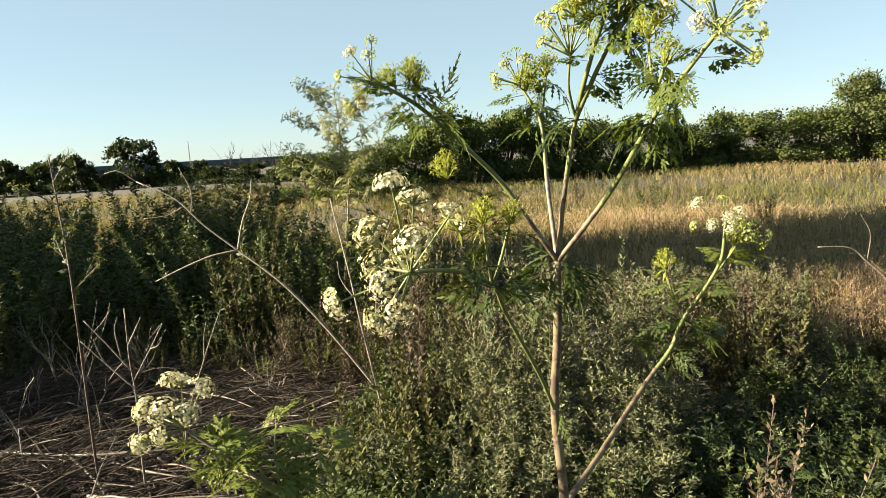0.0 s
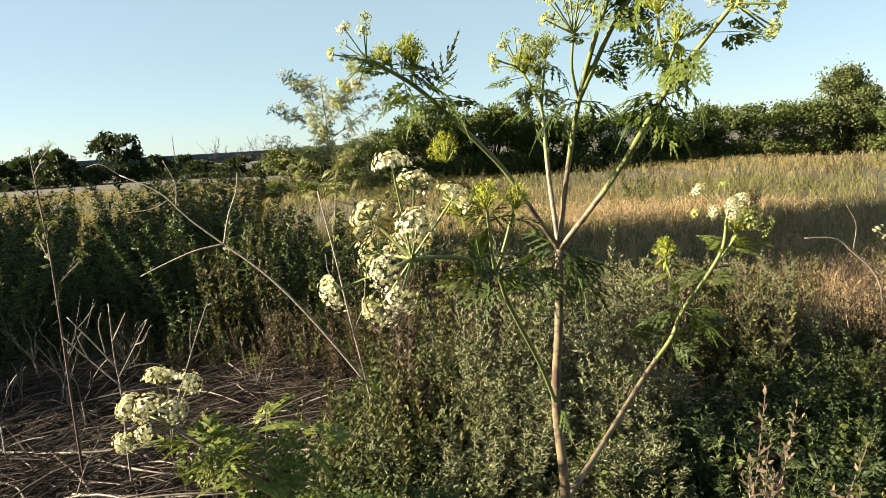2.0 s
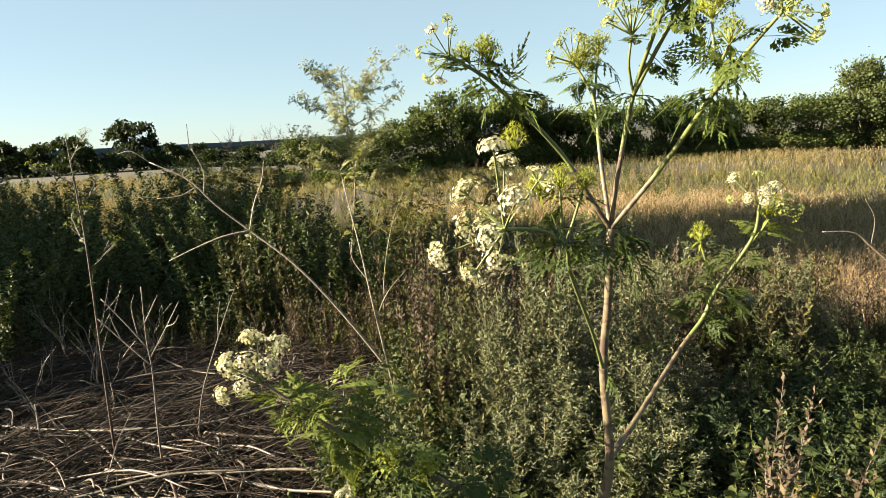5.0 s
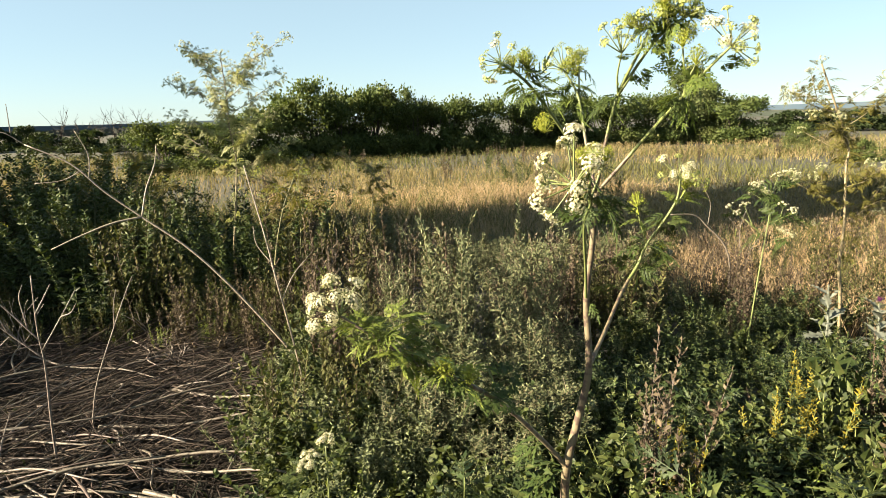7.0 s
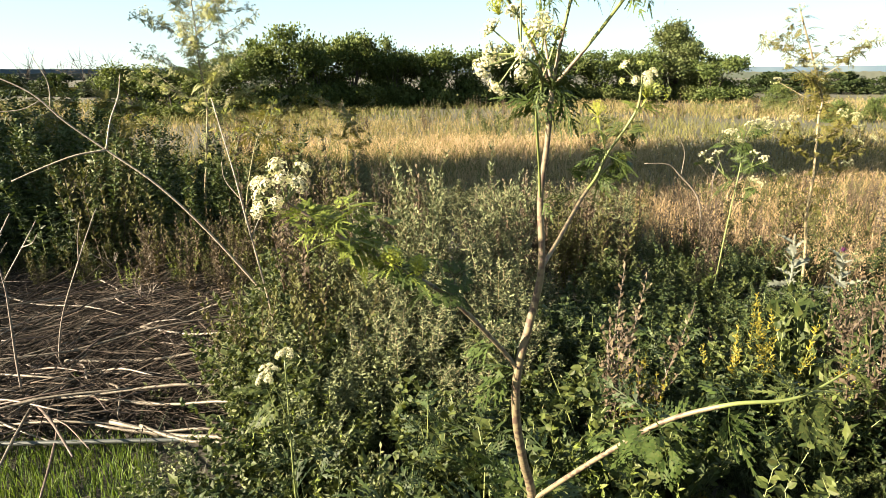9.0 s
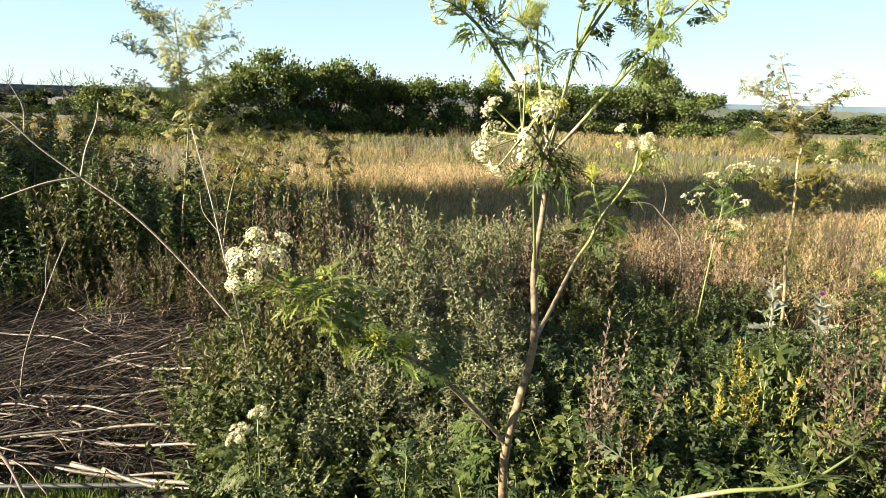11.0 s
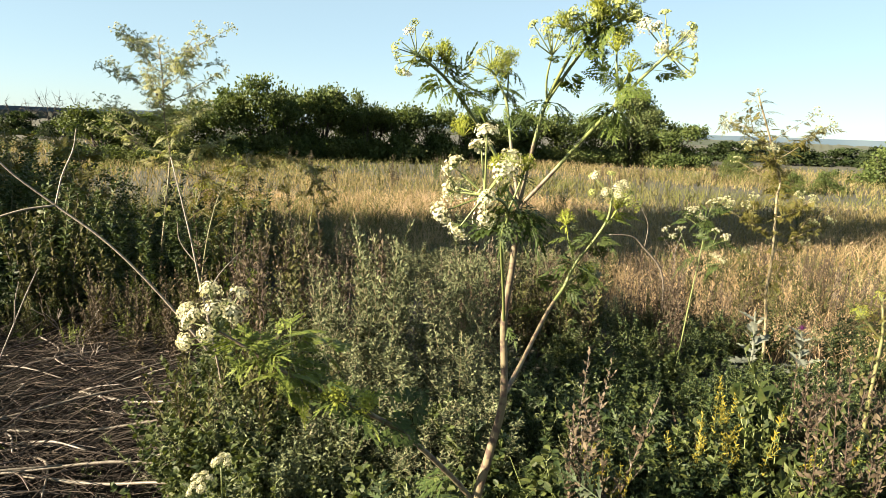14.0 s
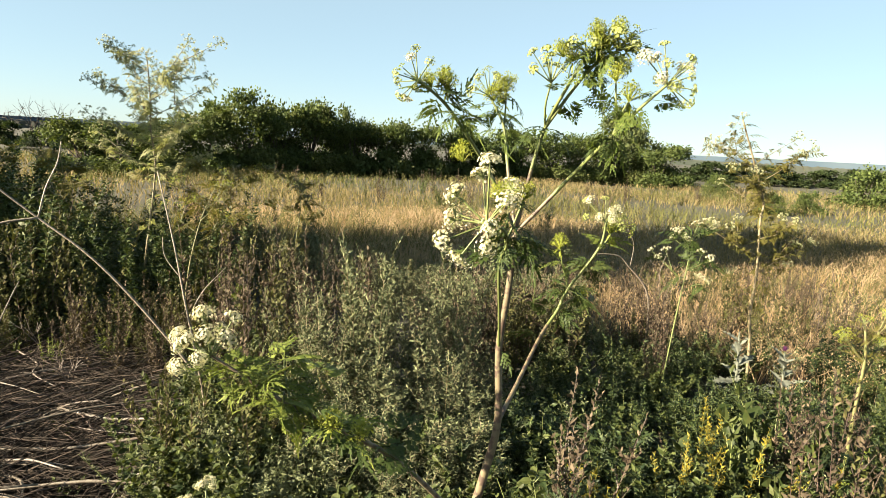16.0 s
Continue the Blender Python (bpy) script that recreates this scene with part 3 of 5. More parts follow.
far_kinds = [tree("field_tree", "dark green shrubby tree beyond the field", polar(-36.5, 62), 2.9, 5.5, 122, M_TREE2, "trees beyond the field", 4500, .28)]
for i, (az, dist, h, w) in enumerate([(-41, 64, .95, 1.1), (-45, 64, .9, 1.1), (-49, 62, 1.0, 1.1), (-29.2, 66, .72, .7), (-27.4, 70, .7, .7), (-39, 70, .9, 1), (-54, 60, 1.1, 1.2), (-17.5, 44, .52, .6), (-20.5, 48, .5, .6), (-23.5, 52, .52, .7), (-26, 56, .5, .7), (-60, 58, 1.2, 1.2), (33.4, 55, .5, .8), (36, 60, .46, .9), (38.8, 56, .5, .8), (41.6, 62, .46, .9), (44.2, 58, .52, .9), (47, 60, .5, 1.0), (50, 56, .55, 1.0), (54, 58, .6, 1.1)]):
    copy_thing(far_kinds[0], Matrix.Translation(polar(az, dist)) @ Matrix.Rotation(i * 1.7, 4, "Z") @ Matrix.Diagonal((w, w, h, 1)))
willow = tree("field_shrub", "low green willow shrub out in the field", polar(44.6, 30), 1.62, 2.3, 130, M_TREE, "shrubs in the field", 5000, .1, category="shrub")
for i, (az, dist, s) in enumerate([(49, 28, 1.0), (54, 28, 1.1), (34.5, 33, .6), (38.5, 22, .42), (41.2, 24, .45)]):
    copy_thing(willow, Matrix.Translation(polar(az, dist)) @ Matrix.Rotation(i * 2.1, 4, "Z") @ Matrix.Diagonal((s, s, s, 1)))
shade_tree = tree("field_tree", "dark bushy tree that shades the field", (-12.0, 5.2, -.05), 8.8, 3.9, 140, M_TREE2, "trees that shade the field", 9000, .36)
for i, (x, y, s, w) in enumerate([(-14.6, 4.5, 1.08, 1.08), (-17.5, 3.85, 1.15, 1.15), (-12.0, 3.4, .5, .6), (-12.2, 2.0, .42, .6), (-14.0, 2.8, .52, .6)]):
    copy_thing(shade_tree, Matrix.Translation((x, y, -.05)) @ Matrix.Rotation(i + 1.0, 4, "Z") @ Matrix.Diagonal((w, w, s, 1)))


def bare_tree(at, height, seed):
    r = np.random.default_rng(seed)
    t = thing("dead_tree", "bare grey dead tree in the distance", "tree", at, "dead trees far off")
    g = Geo()
    for i in range(4):
        a = r.uniform(0, 6.28)
        top = np.array((math.cos(a) * height * .25, math.sin(a) * height * .25, height * r.uniform(.75, 1)))
        pts = curve([(0, 0, -.1), top * (.15, .15, .4), top], 4)
        g.tube(pts, height * .015, height * .004, 5)
        for k in range(14):
            b = pts[int(len(pts) * r.uniform(.35, .95))]
            g.tube([b, b + r.normal(0, .12, 3) * height + (0, 0, height * .1)], height * .006, height * .002, 4)
    part("trunk", g, M_BARK, t)


for i, (az, d) in enumerate([(-23.6, 60), (-22.6, 63), (-21.4, 60), (-20.3, 64), (-19.2, 60), (-25.2, 66)]):
    bare_tree(polar(az, d), 2.5 + .35 * (i % 3), 200 + i)
mast = thing("radio_mast", "thin lattice mast far off on the skyline", "mast", polar(-28.1, 300), "")
gm = Geo()
gm.tube([(0, 0, 0), (0, 0, 6), (0, 0, 12.5)], .25, .12, 5)
part("pole", gm, M_GREYTWIG, mast)

# ---- field grass ----


def blades(g, r, x, y, height, width, lean=.22):
    """Upright blades, each bent over in its own direction."""
    n = len(x)
    a, b = r.uniform(0, 6.28, n), r.uniform(0, 6.28, n)
    sx, sy = np.cos(a) * width, np.sin(a) * width
    lx, ly = np.cos(b) * lean * height * r.uniform(.2, 1, n), np.sin(b) * lean * height * r.uniform(.2, 1, n)
    z = -0.03
    v = np.stack([np.stack([x - sx / 2, y - sy / 2, np.full(n, z)], 1), np.stack([x + sx / 2, y + sy / 2, np.full(n, z)], 1),
                  np.stack([x + lx * .3 - sx * .4, y + ly * .3 - sy * .4, height * .55], 1), np.stack([x + lx * .3 + sx * .4, y + ly * .3 + sy * .4, height * .55], 1),
                  np.stack([x + lx, y + ly, height], 1)], 1)
    k = g.n + 5 * np.arange(n)
    g.f.extend(map(tuple, (k[:, None] + np.array((0, 1, 3, 2))).tolist()))
    g.f.extend(map(tuple, (k[:, None] + np.array((2, 3, 4))).tolist()))
    g.v.append(v.reshape(-1, 3))
    g.n += 5 * n


def seeds(g, r, x, y, height, size, n=4):
    """Husks round the top of each stalk."""
    k = np.repeat(np.arange(len(x)), n)
    q = r.uniform(.55, 1.0, len(k))
    pos = np.stack([x[k] + r.normal(0, .02, len(k)), y[k] + r.normal(0, .02, len(k)), height[k] * q], 1)
    a = r.uniform(0, 6.28, len(k))
    g.many(*NARROW2, frames_of(pos, np.stack([np.cos(a) * .7, np.sin(a) * .7, r.uniform(.1, 1.2, len(k))], 1), size[k] * r.uniform(.6, 1.3, len(k))))


def patchy(x, y, scale, seed):
    return np.array([noise.noise((a * scale, b * scale, seed)) for a, b in zip(x, y)])


def grass(name, label, M, count, near, far, az, height, seed, keep, width=.0035, lean=1.2, husks=0):
    r = np.random.default_rng(seed)
    d = near * (far / near) ** r.uniform(0, 1, count)
    a = np.radians(r.uniform(*az, count))
    x, y = d * np.sin(a), d * np.cos(a)
    p = patchy(x, y, .16, seed)
    ok = keep(x, y, p, r.uniform(-.5, .5, count))
    x, y, d, p = x[ok], y[ok], d[ok], p[ok]
    g = Geo()
    h = height * r.uniform(.6, 1.15, len(x)) * (1 + .7 * p)
    blades(g, r, x, y, h, np.maximum(width, d * .001) * r.uniform(.7, 1.5, len(x)), lean)
    if husks:
        seeds(g, r, x, y, h, np.maximum(.018, d * .003), husks)
    return tagged(new(name, g.mesh(name, M)), label, "grass", kind="stuff")


def bed(x, y):
    """Inside the bed of broken stalks, where nothing tall grows."""
    return ((x + 2.3) / 1.38) ** 2 + ((y - 2.9) / 1.1) ** 2 < 1


grass("straw_grass", "tall dry straw-coloured grass across the field", M_STRAW, 70000, 6.0, 40, (-62, 66), .2, 1,
      lambda x, y, p, u: (p + u > -.02) & ~bed(x, y) & ((y > 7.5) | (x > 2.5)), husks=2)
grass("olive_grass", "olive green grass among the dry field grass", M_GREENGRASS, 75000, 5.5, 42, (-62, 66), .25, 2,
      lambda x, y, p, u: (p + u > -.05) & ~bed(x, y) & ((y > 6.0) | (x > 2)), husks=1)
grass("rusty_grass", "rust-coloured dry grass and seed stalks", M_PINKGRASS, 24000, 4.4, 13, (-12, 66), .25, 3,
      lambda x, y, p, u: (p + u > -.1) & ~bed(x, y) & ((x > 1.8 + .42 * np.maximum(0, 5.6 - y)) | (y > 6.5)), lean=1.1, husks=7)
grass("low_grass", "low green grass between the weeds", M_NETTLE, 11000, .9, 8.0, (-180, 180), .14, 4, lambda x, y, p, u: (p + u > -.1) & ~bed(x, y), .004)


# ---- weeds ----
def weed_geo(seed, height, stems, tpl, leaf_len, step, lift=35, spread=.10, lean=.22, twigs=0, twig_len=.2, taper=.6, start=.08, thick=.0028, curl=.0):
    """Stems and leaves of one weed: leaves spiral up each stem and its twigs, smaller towards the top."""
    r = np.random.default_rng(seed)
    st, lv = Geo(), Geo()

    def leaves_on(pts, a0, size0, size1, gap):
        seg = np.linalg.norm(np.diff(pts, axis=0), axis=1)
        cum = np.r_[0, np.cumsum(seg)]
        t = np.arange(a0 * cum[-1], cum[-1], gap)
        if not len(t):
            return
        t = t + r.uniform(-.3, .3, len(t)) * gap
        pos = np.stack([np.interp(t, cum, pts[:, k]) for k in range(3)], 1)
        q = t / cum[-1]
        ang = np.arange(len(t)) * 2.39996 + r.uniform(0, 6.28)
        el = np.radians(lift + 25 * q + r.normal(0, 14, len(t)))
        way = np.stack([np.cos(ang) * np.cos(el), np.sin(ang) * np.cos(el), np.sin(el)], 1)
        lv.many(*tpl, frames_of(pos, way, (size0 + (size1 - size0) * q) * r.uniform(.7, 1.2, len(t)), UP, r.normal(0, .95, len(t))))

    for i in range(stems):
        a, q = r.uniform(0, 6.28), r.uniform(0, 1)
        b = np.array((math.cos(a), math.sin(a), 0)) * spread * q
        h = height * r.uniform(.68, 1.08)
        tip = b + np.array((math.cos(a) * lean * h * q + r.normal(0, .03), math.sin(a) * lean * h * q + r.normal(0, .03), h))
        pts = curve([b - (0, 0, .04), (b + tip) / 2 + np.r_[r.normal(0, .02, 2), 0], tip], 4)
        st.tube(pts, thick, thick * .35, 3)
        leaves_on(pts, start, leaf_len, leaf_len * taper, step)
        for k in range(twigs):
            c = pts[int(len(pts) * r.uniform(.25, .92))]
            ta = r.uniform(0, 6.28)
            L = twig_len * r.uniform(.5, 1.1) * (1.25 - c[2] / height)
            e = c + np.array((math.cos(ta) * L * .6, math.sin(ta) * L * .6, L * .85))
            tp = np.stack([c, (c + e) / 2 - (0, 0, L * .05), e])
            st.tube(tp, thick * .5, thick * .25, 3)
            leaves_on(tp, .1, leaf_len * .8, leaf_len * taper * .7, step * .8)
    return st, lv


def weed(name, label, category, group, mats, **kw):
    t = thing(name, label, category, (0, -6, 0), group)
    st, lv = weed_geo(**kw)
    tagged(part("stem", st, mats[0], t), kind="stuff")
    tagged(part("foliage", lv, mats[1], t), kind="stuff")
    return t


KINDS, TALL = {}, {}


def kind(key, count, *a, **kw):
    seed = kw.pop("seed")
    TALL[key] = kw["height"]
    KINDS[key] = [weed(*a, seed=seed + i, **kw) for i in range(count)]


kind("worm", 3, "wormwood", "silvery green wormwood with fine upright leafy stems", "weed", "wormwood clump", (M_PALESTEM, M_WORM),
     seed=300, height=1.02, stems=8, tpl=NARROW2, leaf_len=.05, step=.0082, twigs=17, twig_len=.24, spread=.12, lean=.2, lift=20)
kind("dry", 3, "dried_weed", "brown dried-up weed with withered seed stems", "weed", "dried weeds", (M_REDSTALK, M_BROWN),
     seed=320, height=.88, stems=7, tpl=SMALL, leaf_len=.05, step=.0165, twigs=9, twig_len=.16, spread=.12, lean=.25)
kind("olive", 3, "fading_weed", "olive green weed turning brown, many small leaves", "weed", "fading weeds", (M_REDSTALK, M_OLIVE),
     seed=340, height=.72, stems=6, tpl=SMALL, leaf_len=.054, step=.0145, twigs=8, twig_len=.15, spread=.14, lean=.3)
kind("nettle", 3, "nettle", "dark green nettle with toothed hanging leaves", "weed", "nettles", (M_GREENSTEM, M_NETTLE),
     seed=360, height=.68, stems=6, tpl=BROAD, leaf_len=.085, step=.025, lift=5, twigs=8, twig_len=.16, spread=.13, lean=.3)
kind("fresh", 3, "leafy_weed", "fresh green leafy weed with lance-shaped leaves", "weed", "leafy weeds", (M_GREENSTEM, M_FRESH),
     seed=380, height=.64, stems=7, tpl=LONG, leaf_len=.095, step=.023, lift=15, twigs=7, twig_len=.18, spread=.12, lean=.32)
kind("lime", 2, "yellow_green_weed", "yellow-green weed with pale soft leaves", "weed", "yellow-green weeds", (M_GREENSTEM, M_LIME),
     seed=400, height=.5, stems=6, tpl=LONG, leaf_len=.052, step=.016, lift=30, twigs=6, twig_len=.12, spread=.13, lean=.35)
kind("dark", 3, "horseweed", "tall dark green horseweed with narrow leaves", "weed", "horseweed thicket", (M_GREENSTEM, M_DARKWEED),
     seed=420, height=1.22, stems=7, tpl=SMALL, leaf_len=.085, step=.013, lift=10, twigs=9, twig_len=.26, spread=.34, lean=.5)
kind("gold", 2, "goldenrod", "goldenrod with small yellow flower sprays", "weed", "goldenrods", (M_GREENSTEM, M_GOLD),
     seed=440, height=.6, stems=4, tpl=LONG, leaf_len=.034, step=.009, start=.45, twigs=9, twig_len=.11, spread=.07, lean=.25)
kind("mallow", 2, "round_leaved_weed", "low weed with rounded pale green leaves", "weed", "round-leaved weeds", (M_GREENSTEM, M_FRESH),
     seed=460, height=.46, stems=10, tpl=BROAD, leaf_len=.085, step=.028, lift=35, spread=.12, lean=.6, taper=.8)
kind("seedy", 2, "seeding_weed", "upright weed with pinkish brown seed spikes", "weed", "seeding weeds", (M_REDSTALK, M_BROWN),
     seed=480, height=.7, stems=4, tpl=SMALL, leaf_len=.018, step=.0045, start=.55, twigs=4, twig_len=.1, spread=.08, lean=.22)
OVAL = (np.array([(0, 0, 0), (-.3, .28, .05), (-.26, .68, .02), (0, .5, -.03), (.3, .28, .05), (.26, .68, .02), (0, 1, -.1)]), [(0, 3, 1), (1, 3, 2), (2, 3, 6), (0, 4, 3), (4, 5, 3), (5, 6, 3)])
for key, M_b, s_b in (("bushy", M_FRESH, 500), ("shady", M_NETTLE, 520), ("pale", M_WORM, 540)):
    kind(key, 2, "bushy_weed", {"bushy": "bushy green weed with small oval leaves", "shady": "bushy dark green weed with small oval leaves", "pale": "bushy grey-green weed with small pale leaves"}[key], "weed", "bushy weeds",
         (M_GREENSTEM, M_b), seed=s_b, height=.56, stems=9, tpl={"bushy": OVAL, "shady": BROAD, "pale": SMALL}[key], leaf_len=.046 if key == "pale" else .064, step=.02 if key == "pale" else .022, lift=10, twigs=8, twig_len=.2, spread=.13, lean=.8, taper=.7)
kind("ferny", 2, "young_hemlock", "low dark green young hemlock with ferny cut leaves", "weed", "young hemlocks", (M_GREENSTEM, M_NETTLE),
     seed=560, height=.42, stems=6, tpl=merge(FERN_GEO[1]), leaf_len=.17, step=.075, lift=12, spread=.08, lean=.5, taper=.8, start=.3)
used = {k: 0 for k in KINDS}
place_rng = np.random.default_rng(11)


HABIT = dict(dark=.66, nettle=.65, olive=.95, dry=.95, worm=.95, bushy=.75, shady=.75, pale=.75, lime=.75, fresh=.7, mallow=.75, gold=1.0, seedy=.7, ferny=1.0)


def plant(key, x, y, s=1.0, sz=None):
    src = KINDS[key]
    sz = (sz or s) * HABIT[key]
    s *= HABIT[key]
    if (-2.5 < x < -.85 and 1.15 < y < 2.25) or (-1 < x < -.58 and 1.7 < y < 2.15):     # the short grass stays open
        return
    if x > -1.3 and 3.15 < y < 8:                # growth gets lower towards the open field
        low = min(1, max(.25, 1.47 - y * float(np.interp(x, (-1.3, -.5, .1, .6), (.05, .095, .15, .18)))) / (1.1 * TALL[key] * sz))
        s, sz = s * (low + 1) / 2, sz * low
    n = used[key]
    used[key] += 1
    m = Matrix.Translation((x, y, 0)) @ Matrix.Rotation(place_rng.uniform(0, 6.28), 4, "Z") @ Matrix.Diagonal((s, s, sz, 1))
    if n < len(src):
        src[n].matrix_basis = m
    else:
        o = src[n % len(src)]
        copy_thing(o, m @ Matrix.Diagonal((1 / o.scale.x, 1 / o.scale.y, 1 / o.scale.z, 1)))


HOLLOW = (1.15, 1.25, .48, .4)          # a low spot in the growth


def fill(keys, x0, x1, y0, y1, count, s0, s1, ok=lambda x, y: True):
    done = tries = 0
    while done < count and tries < count * 12:
        tries += 1
        x, y = place_rng.uniform(x0, x1), place_rng.uniform(y0, y1)
        if bed(x, y) or not ok(x, y)  or (abs(x - .13) < .1 and abs(y - .73) < .1):
            continue
        s = place_rng.uniform(s0, s1)
        if (x - 2.45) ** 2 + (y - 3.2) ** 2 < .05 or (x - 2.75) ** 2 + (y - 3.2) ** 2 < .05:
            continue
        if ((x - HOLLOW[0]) / HOLLOW[2]) ** 2 + ((y - HOLLOW[1]) / HOLLOW[3]) ** 2 < 1:
            s *= .42
        if 1.9 < y < 3.4 and .85 < x < 2.5:     # lower growth in the lee of the wormwood
            s *= .88
        plant(keys[int(place_rng.integers(len(keys)))], x, y, s)
        done += 1


# the wormwood clump and what stands round it
for x, y, s, t in [(.1, 2.75, .85, 1.14), (.52, 3.0, .8, 1.1), (.32, 2.9, .85, .86), (-.1, 2.85, .8, .9), (.22, 2.5, .85, .7), (-.02, 2.45, .8, .64), (.45, 2.6, .8, .72), (.14, 3.2, .9, .98), (-.16, 2.6, .75, .72),
                   (.0, 2.15, .75, .55), (.3, 2.2, .75, .56), (.5, 2.3, .7, .58), (-.18, 2.25, .75, .5), (.15, 2.0, .7, .46), (.4, 2.02, .7, .46), (-.22, 2.95, .75, .84), (.66, 2.7, .65, .6)]:
    plant("worm", x, y, s, t)
fill(["dry", "pale", "olive", "dry", "pale"], -.75, .1, 2.85, 4.2, 22, .85, 1.2)
fill(["dry", "worm", "dry", "olive"], -.3, 1.6, 3.5, 5.2, 20, .85, 1.15)
fill(["pale", "bushy", "pale", "nettle", "bushy"], -.85, .1, 1.5, 2.7, 28, .55, .85)
fill(["bushy", "shady", "pale", "lime", "mallow"], -.75, .5, 1.1, 1.75, 20, .55, .9)
fill(["shady", "bushy", "nettle", "pale", "shady"], .2, 1.3, 1.4, 2.6, 40, .65, 1.0)
fill(["shady", "bushy", "lime", "gold", "bushy", "shady", "fresh", "pale"], .75, 2.4, 1.0, 2.2, 60, .65, 1.05)
fill(["bushy", "lime"], .35, .72, 1.05, 1.4, 8, 1.0, 1.2)
fill(["shady", "nettle", "shady"], 1.0, 2.6, 2.0, 3.3, 40, .5, .8)
fill(["shady", "bushy", "nettle", "shady", "nettle"], 1.7, 4.2, 2.2, 3.9, 46, .5, .75)
fill(["olive", "dry", "seedy"], 1.3, 5.5, 3.8, 6.0, 30, .6, .9)
fill(["olive", "dry", "shady", "pale", "dry"], .9, 1.75, 3.2, 5.0, 22, .6, .85)
fill(["olive", "dry", "pale", "shady"], 1.4, 2.7, 3.2, 4.6, 22, .55, .8)
fill(["lime", "fresh", "mallow"], .35, 1.6, .85, 1.25, 12, .55, .8)
fill(["gold"], 1.1, 1.7, 1.6, 2.2, 2, .8, .95)
for x, y, s in [(.77, 1.76, .76), (.72, 1.7, .72), (.8, 1.68, .68)]:
    plant("gold", x, y, s)
fill(["fresh", "olive", "lime"], 1.5, 2.2, 1.3, 1.8, 9, .75, .95)
# the dark thicket behind the bed of stalks
fill(["dark", "dark", "nettle", "dark"], -6.0, -1.3, 4.6, 6.8, 56, .8, 1.3, lambda x, y: y > 4.4)
fill(["fresh", "olive", "nettle", "lime", "dark"], -2.4, -.7, 4.3, 5.4, 30, 1.0, 1.4)
fill(["olive", "dark"], -7.5, -3.6, 3.4, 5.0, 26, .9, 1.1)
fill(["olive", "lime", "mallow"], -1.5, -.45, 3.1, 4.4, 16, .45, .75)
fill(["olive", "dry", "worm"], -1.2, 2.0, 5.2, 7.0, 26, .8, 1.1)
fill(["dry", "worm", "olive", "worm", "pale"], -.4, 2.6, 4.4, 7.2, 34, .8, 1.15)
fill(["nettle", "fresh", "nettle"], .9, 2.6, 1.9, 3.3, 16, .45, .72)
fill(["mallow", "bushy", "lime", "mallow", "shady"], -.9, 1.5, .95, 1.6, 28, .5, .85)
fill(["fresh", "lime"], -1.7, -.9, 1.3, 1.9, 8, .4, .6)
fill(["dark", "olive", "nettle", "dark"], -8.0, -2.3, 5.0, 7.6, 46, 1.15, 1.5)
fill(["dark", "olive"], -10.0, -3.2, 7.0, 9.5, 40, 1.35, 1.7)
fill(["shady", "olive", "bushy", "pale", "dry"], 1.1, 3.4, 3.1, 4.0, 22, .6, .9)
fill(["shady", "nettle", "bushy"], 2.25, 3.7, 2.2, 3.5, 30, .55, .8)
# mixed growth in the rusty grass
fill(["olive", "dry", "seedy", "bushy", "dry", "lime", "pale"], 1.6, 6.5, 3.6, 7.0, 60, .4, .75)
fill(["mallow", "lime", "bushy"], .05, .8, .95, 1.5, 16, .85, 1.15)
fill(["seedy", "shady", "dry", "olive", "shady", "nettle"], .6, 2.4, 1.4, 2.3, 20, .7, 1.0)
# weeds that close the bed off towards the hemlock
fill(["bushy", "pale", "shady", "olive", "pale", "bushy"], -.78, .0, 1.7, 3.3, 46, .7, 1.05)
fill(["bushy", "mallow", "shady", "lime"], -.75, -.3, 1.3, 2.1, 14, .55, .8)
fill(["lime", "olive", "dry"], -1.7, -.85, 3.3, 4.3, 14, .5, .7)
# ferny rosettes round the foot of the flowering hemlock
for x, y, s in [(-.2, 1.15, 1.05), (-.02, 1.05, 1.1), (.12, 1.2, 1.15), (-.35, 1.3, .95), (.3, 1.3, 1.1), (.62, 1.55, 1.05), (.05, 1.55, 1.1), (.7, 2.3, .95), (.95, 2.1, 1.0), (1.75, 1.75, 1.0)]:
    plant("ferny", x, y, s)
for x, y, s in [(1.55, 1.95, 1.35), (1.8, 2.15, 1.4), (1.35, 1.5, 1.1)]:
    plant("mallow", x, y, s)
# the near edge of the bed
fill(["fresh", "lime", "mallow"], -2.6, -.6, .9, 1.9, 20, .45, .65)


fill(["nettle", "shady"], .7, 2.4, 2.2, 3.6, 20, .6, .85)
fill(["shady", "nettle", "bushy"], .72, 1.4, 1.9, 2.9, 16, .5, .72)
fill(["olive", "fresh", "nettle"], -4.5, -1.2, 4.25, 4.8, 22, .5, .8)
fill(["olive", "dark", "dry"], -9, 16, 8, 22, 60, .6, 1.0)

fill(["olive", "lime", "olive", "mallow"], -3.4, -.7, 3.95, 4.5, 26, .38, .6)
for x, y, s in [(.13, 1.42, .85), (.25, 1.35, .8), (.02, 1.3, .8), (.33, 1.5, .85), (.2, 1.2, .75), (-.1, 1.45, .7)]:
    plant("lime", x, y, s)
for x, y, s in [(-1.5, 2.6, .3), (-2.2, 3.1, .28), (-1.3, 3.0, .3), (-1.8, 2.4, .32), (-2.6, 2.7, .3), (-1.1, 2.4, .35), (-2.0, 2.0, .35)]:
    plant("mallow", x, y, s)

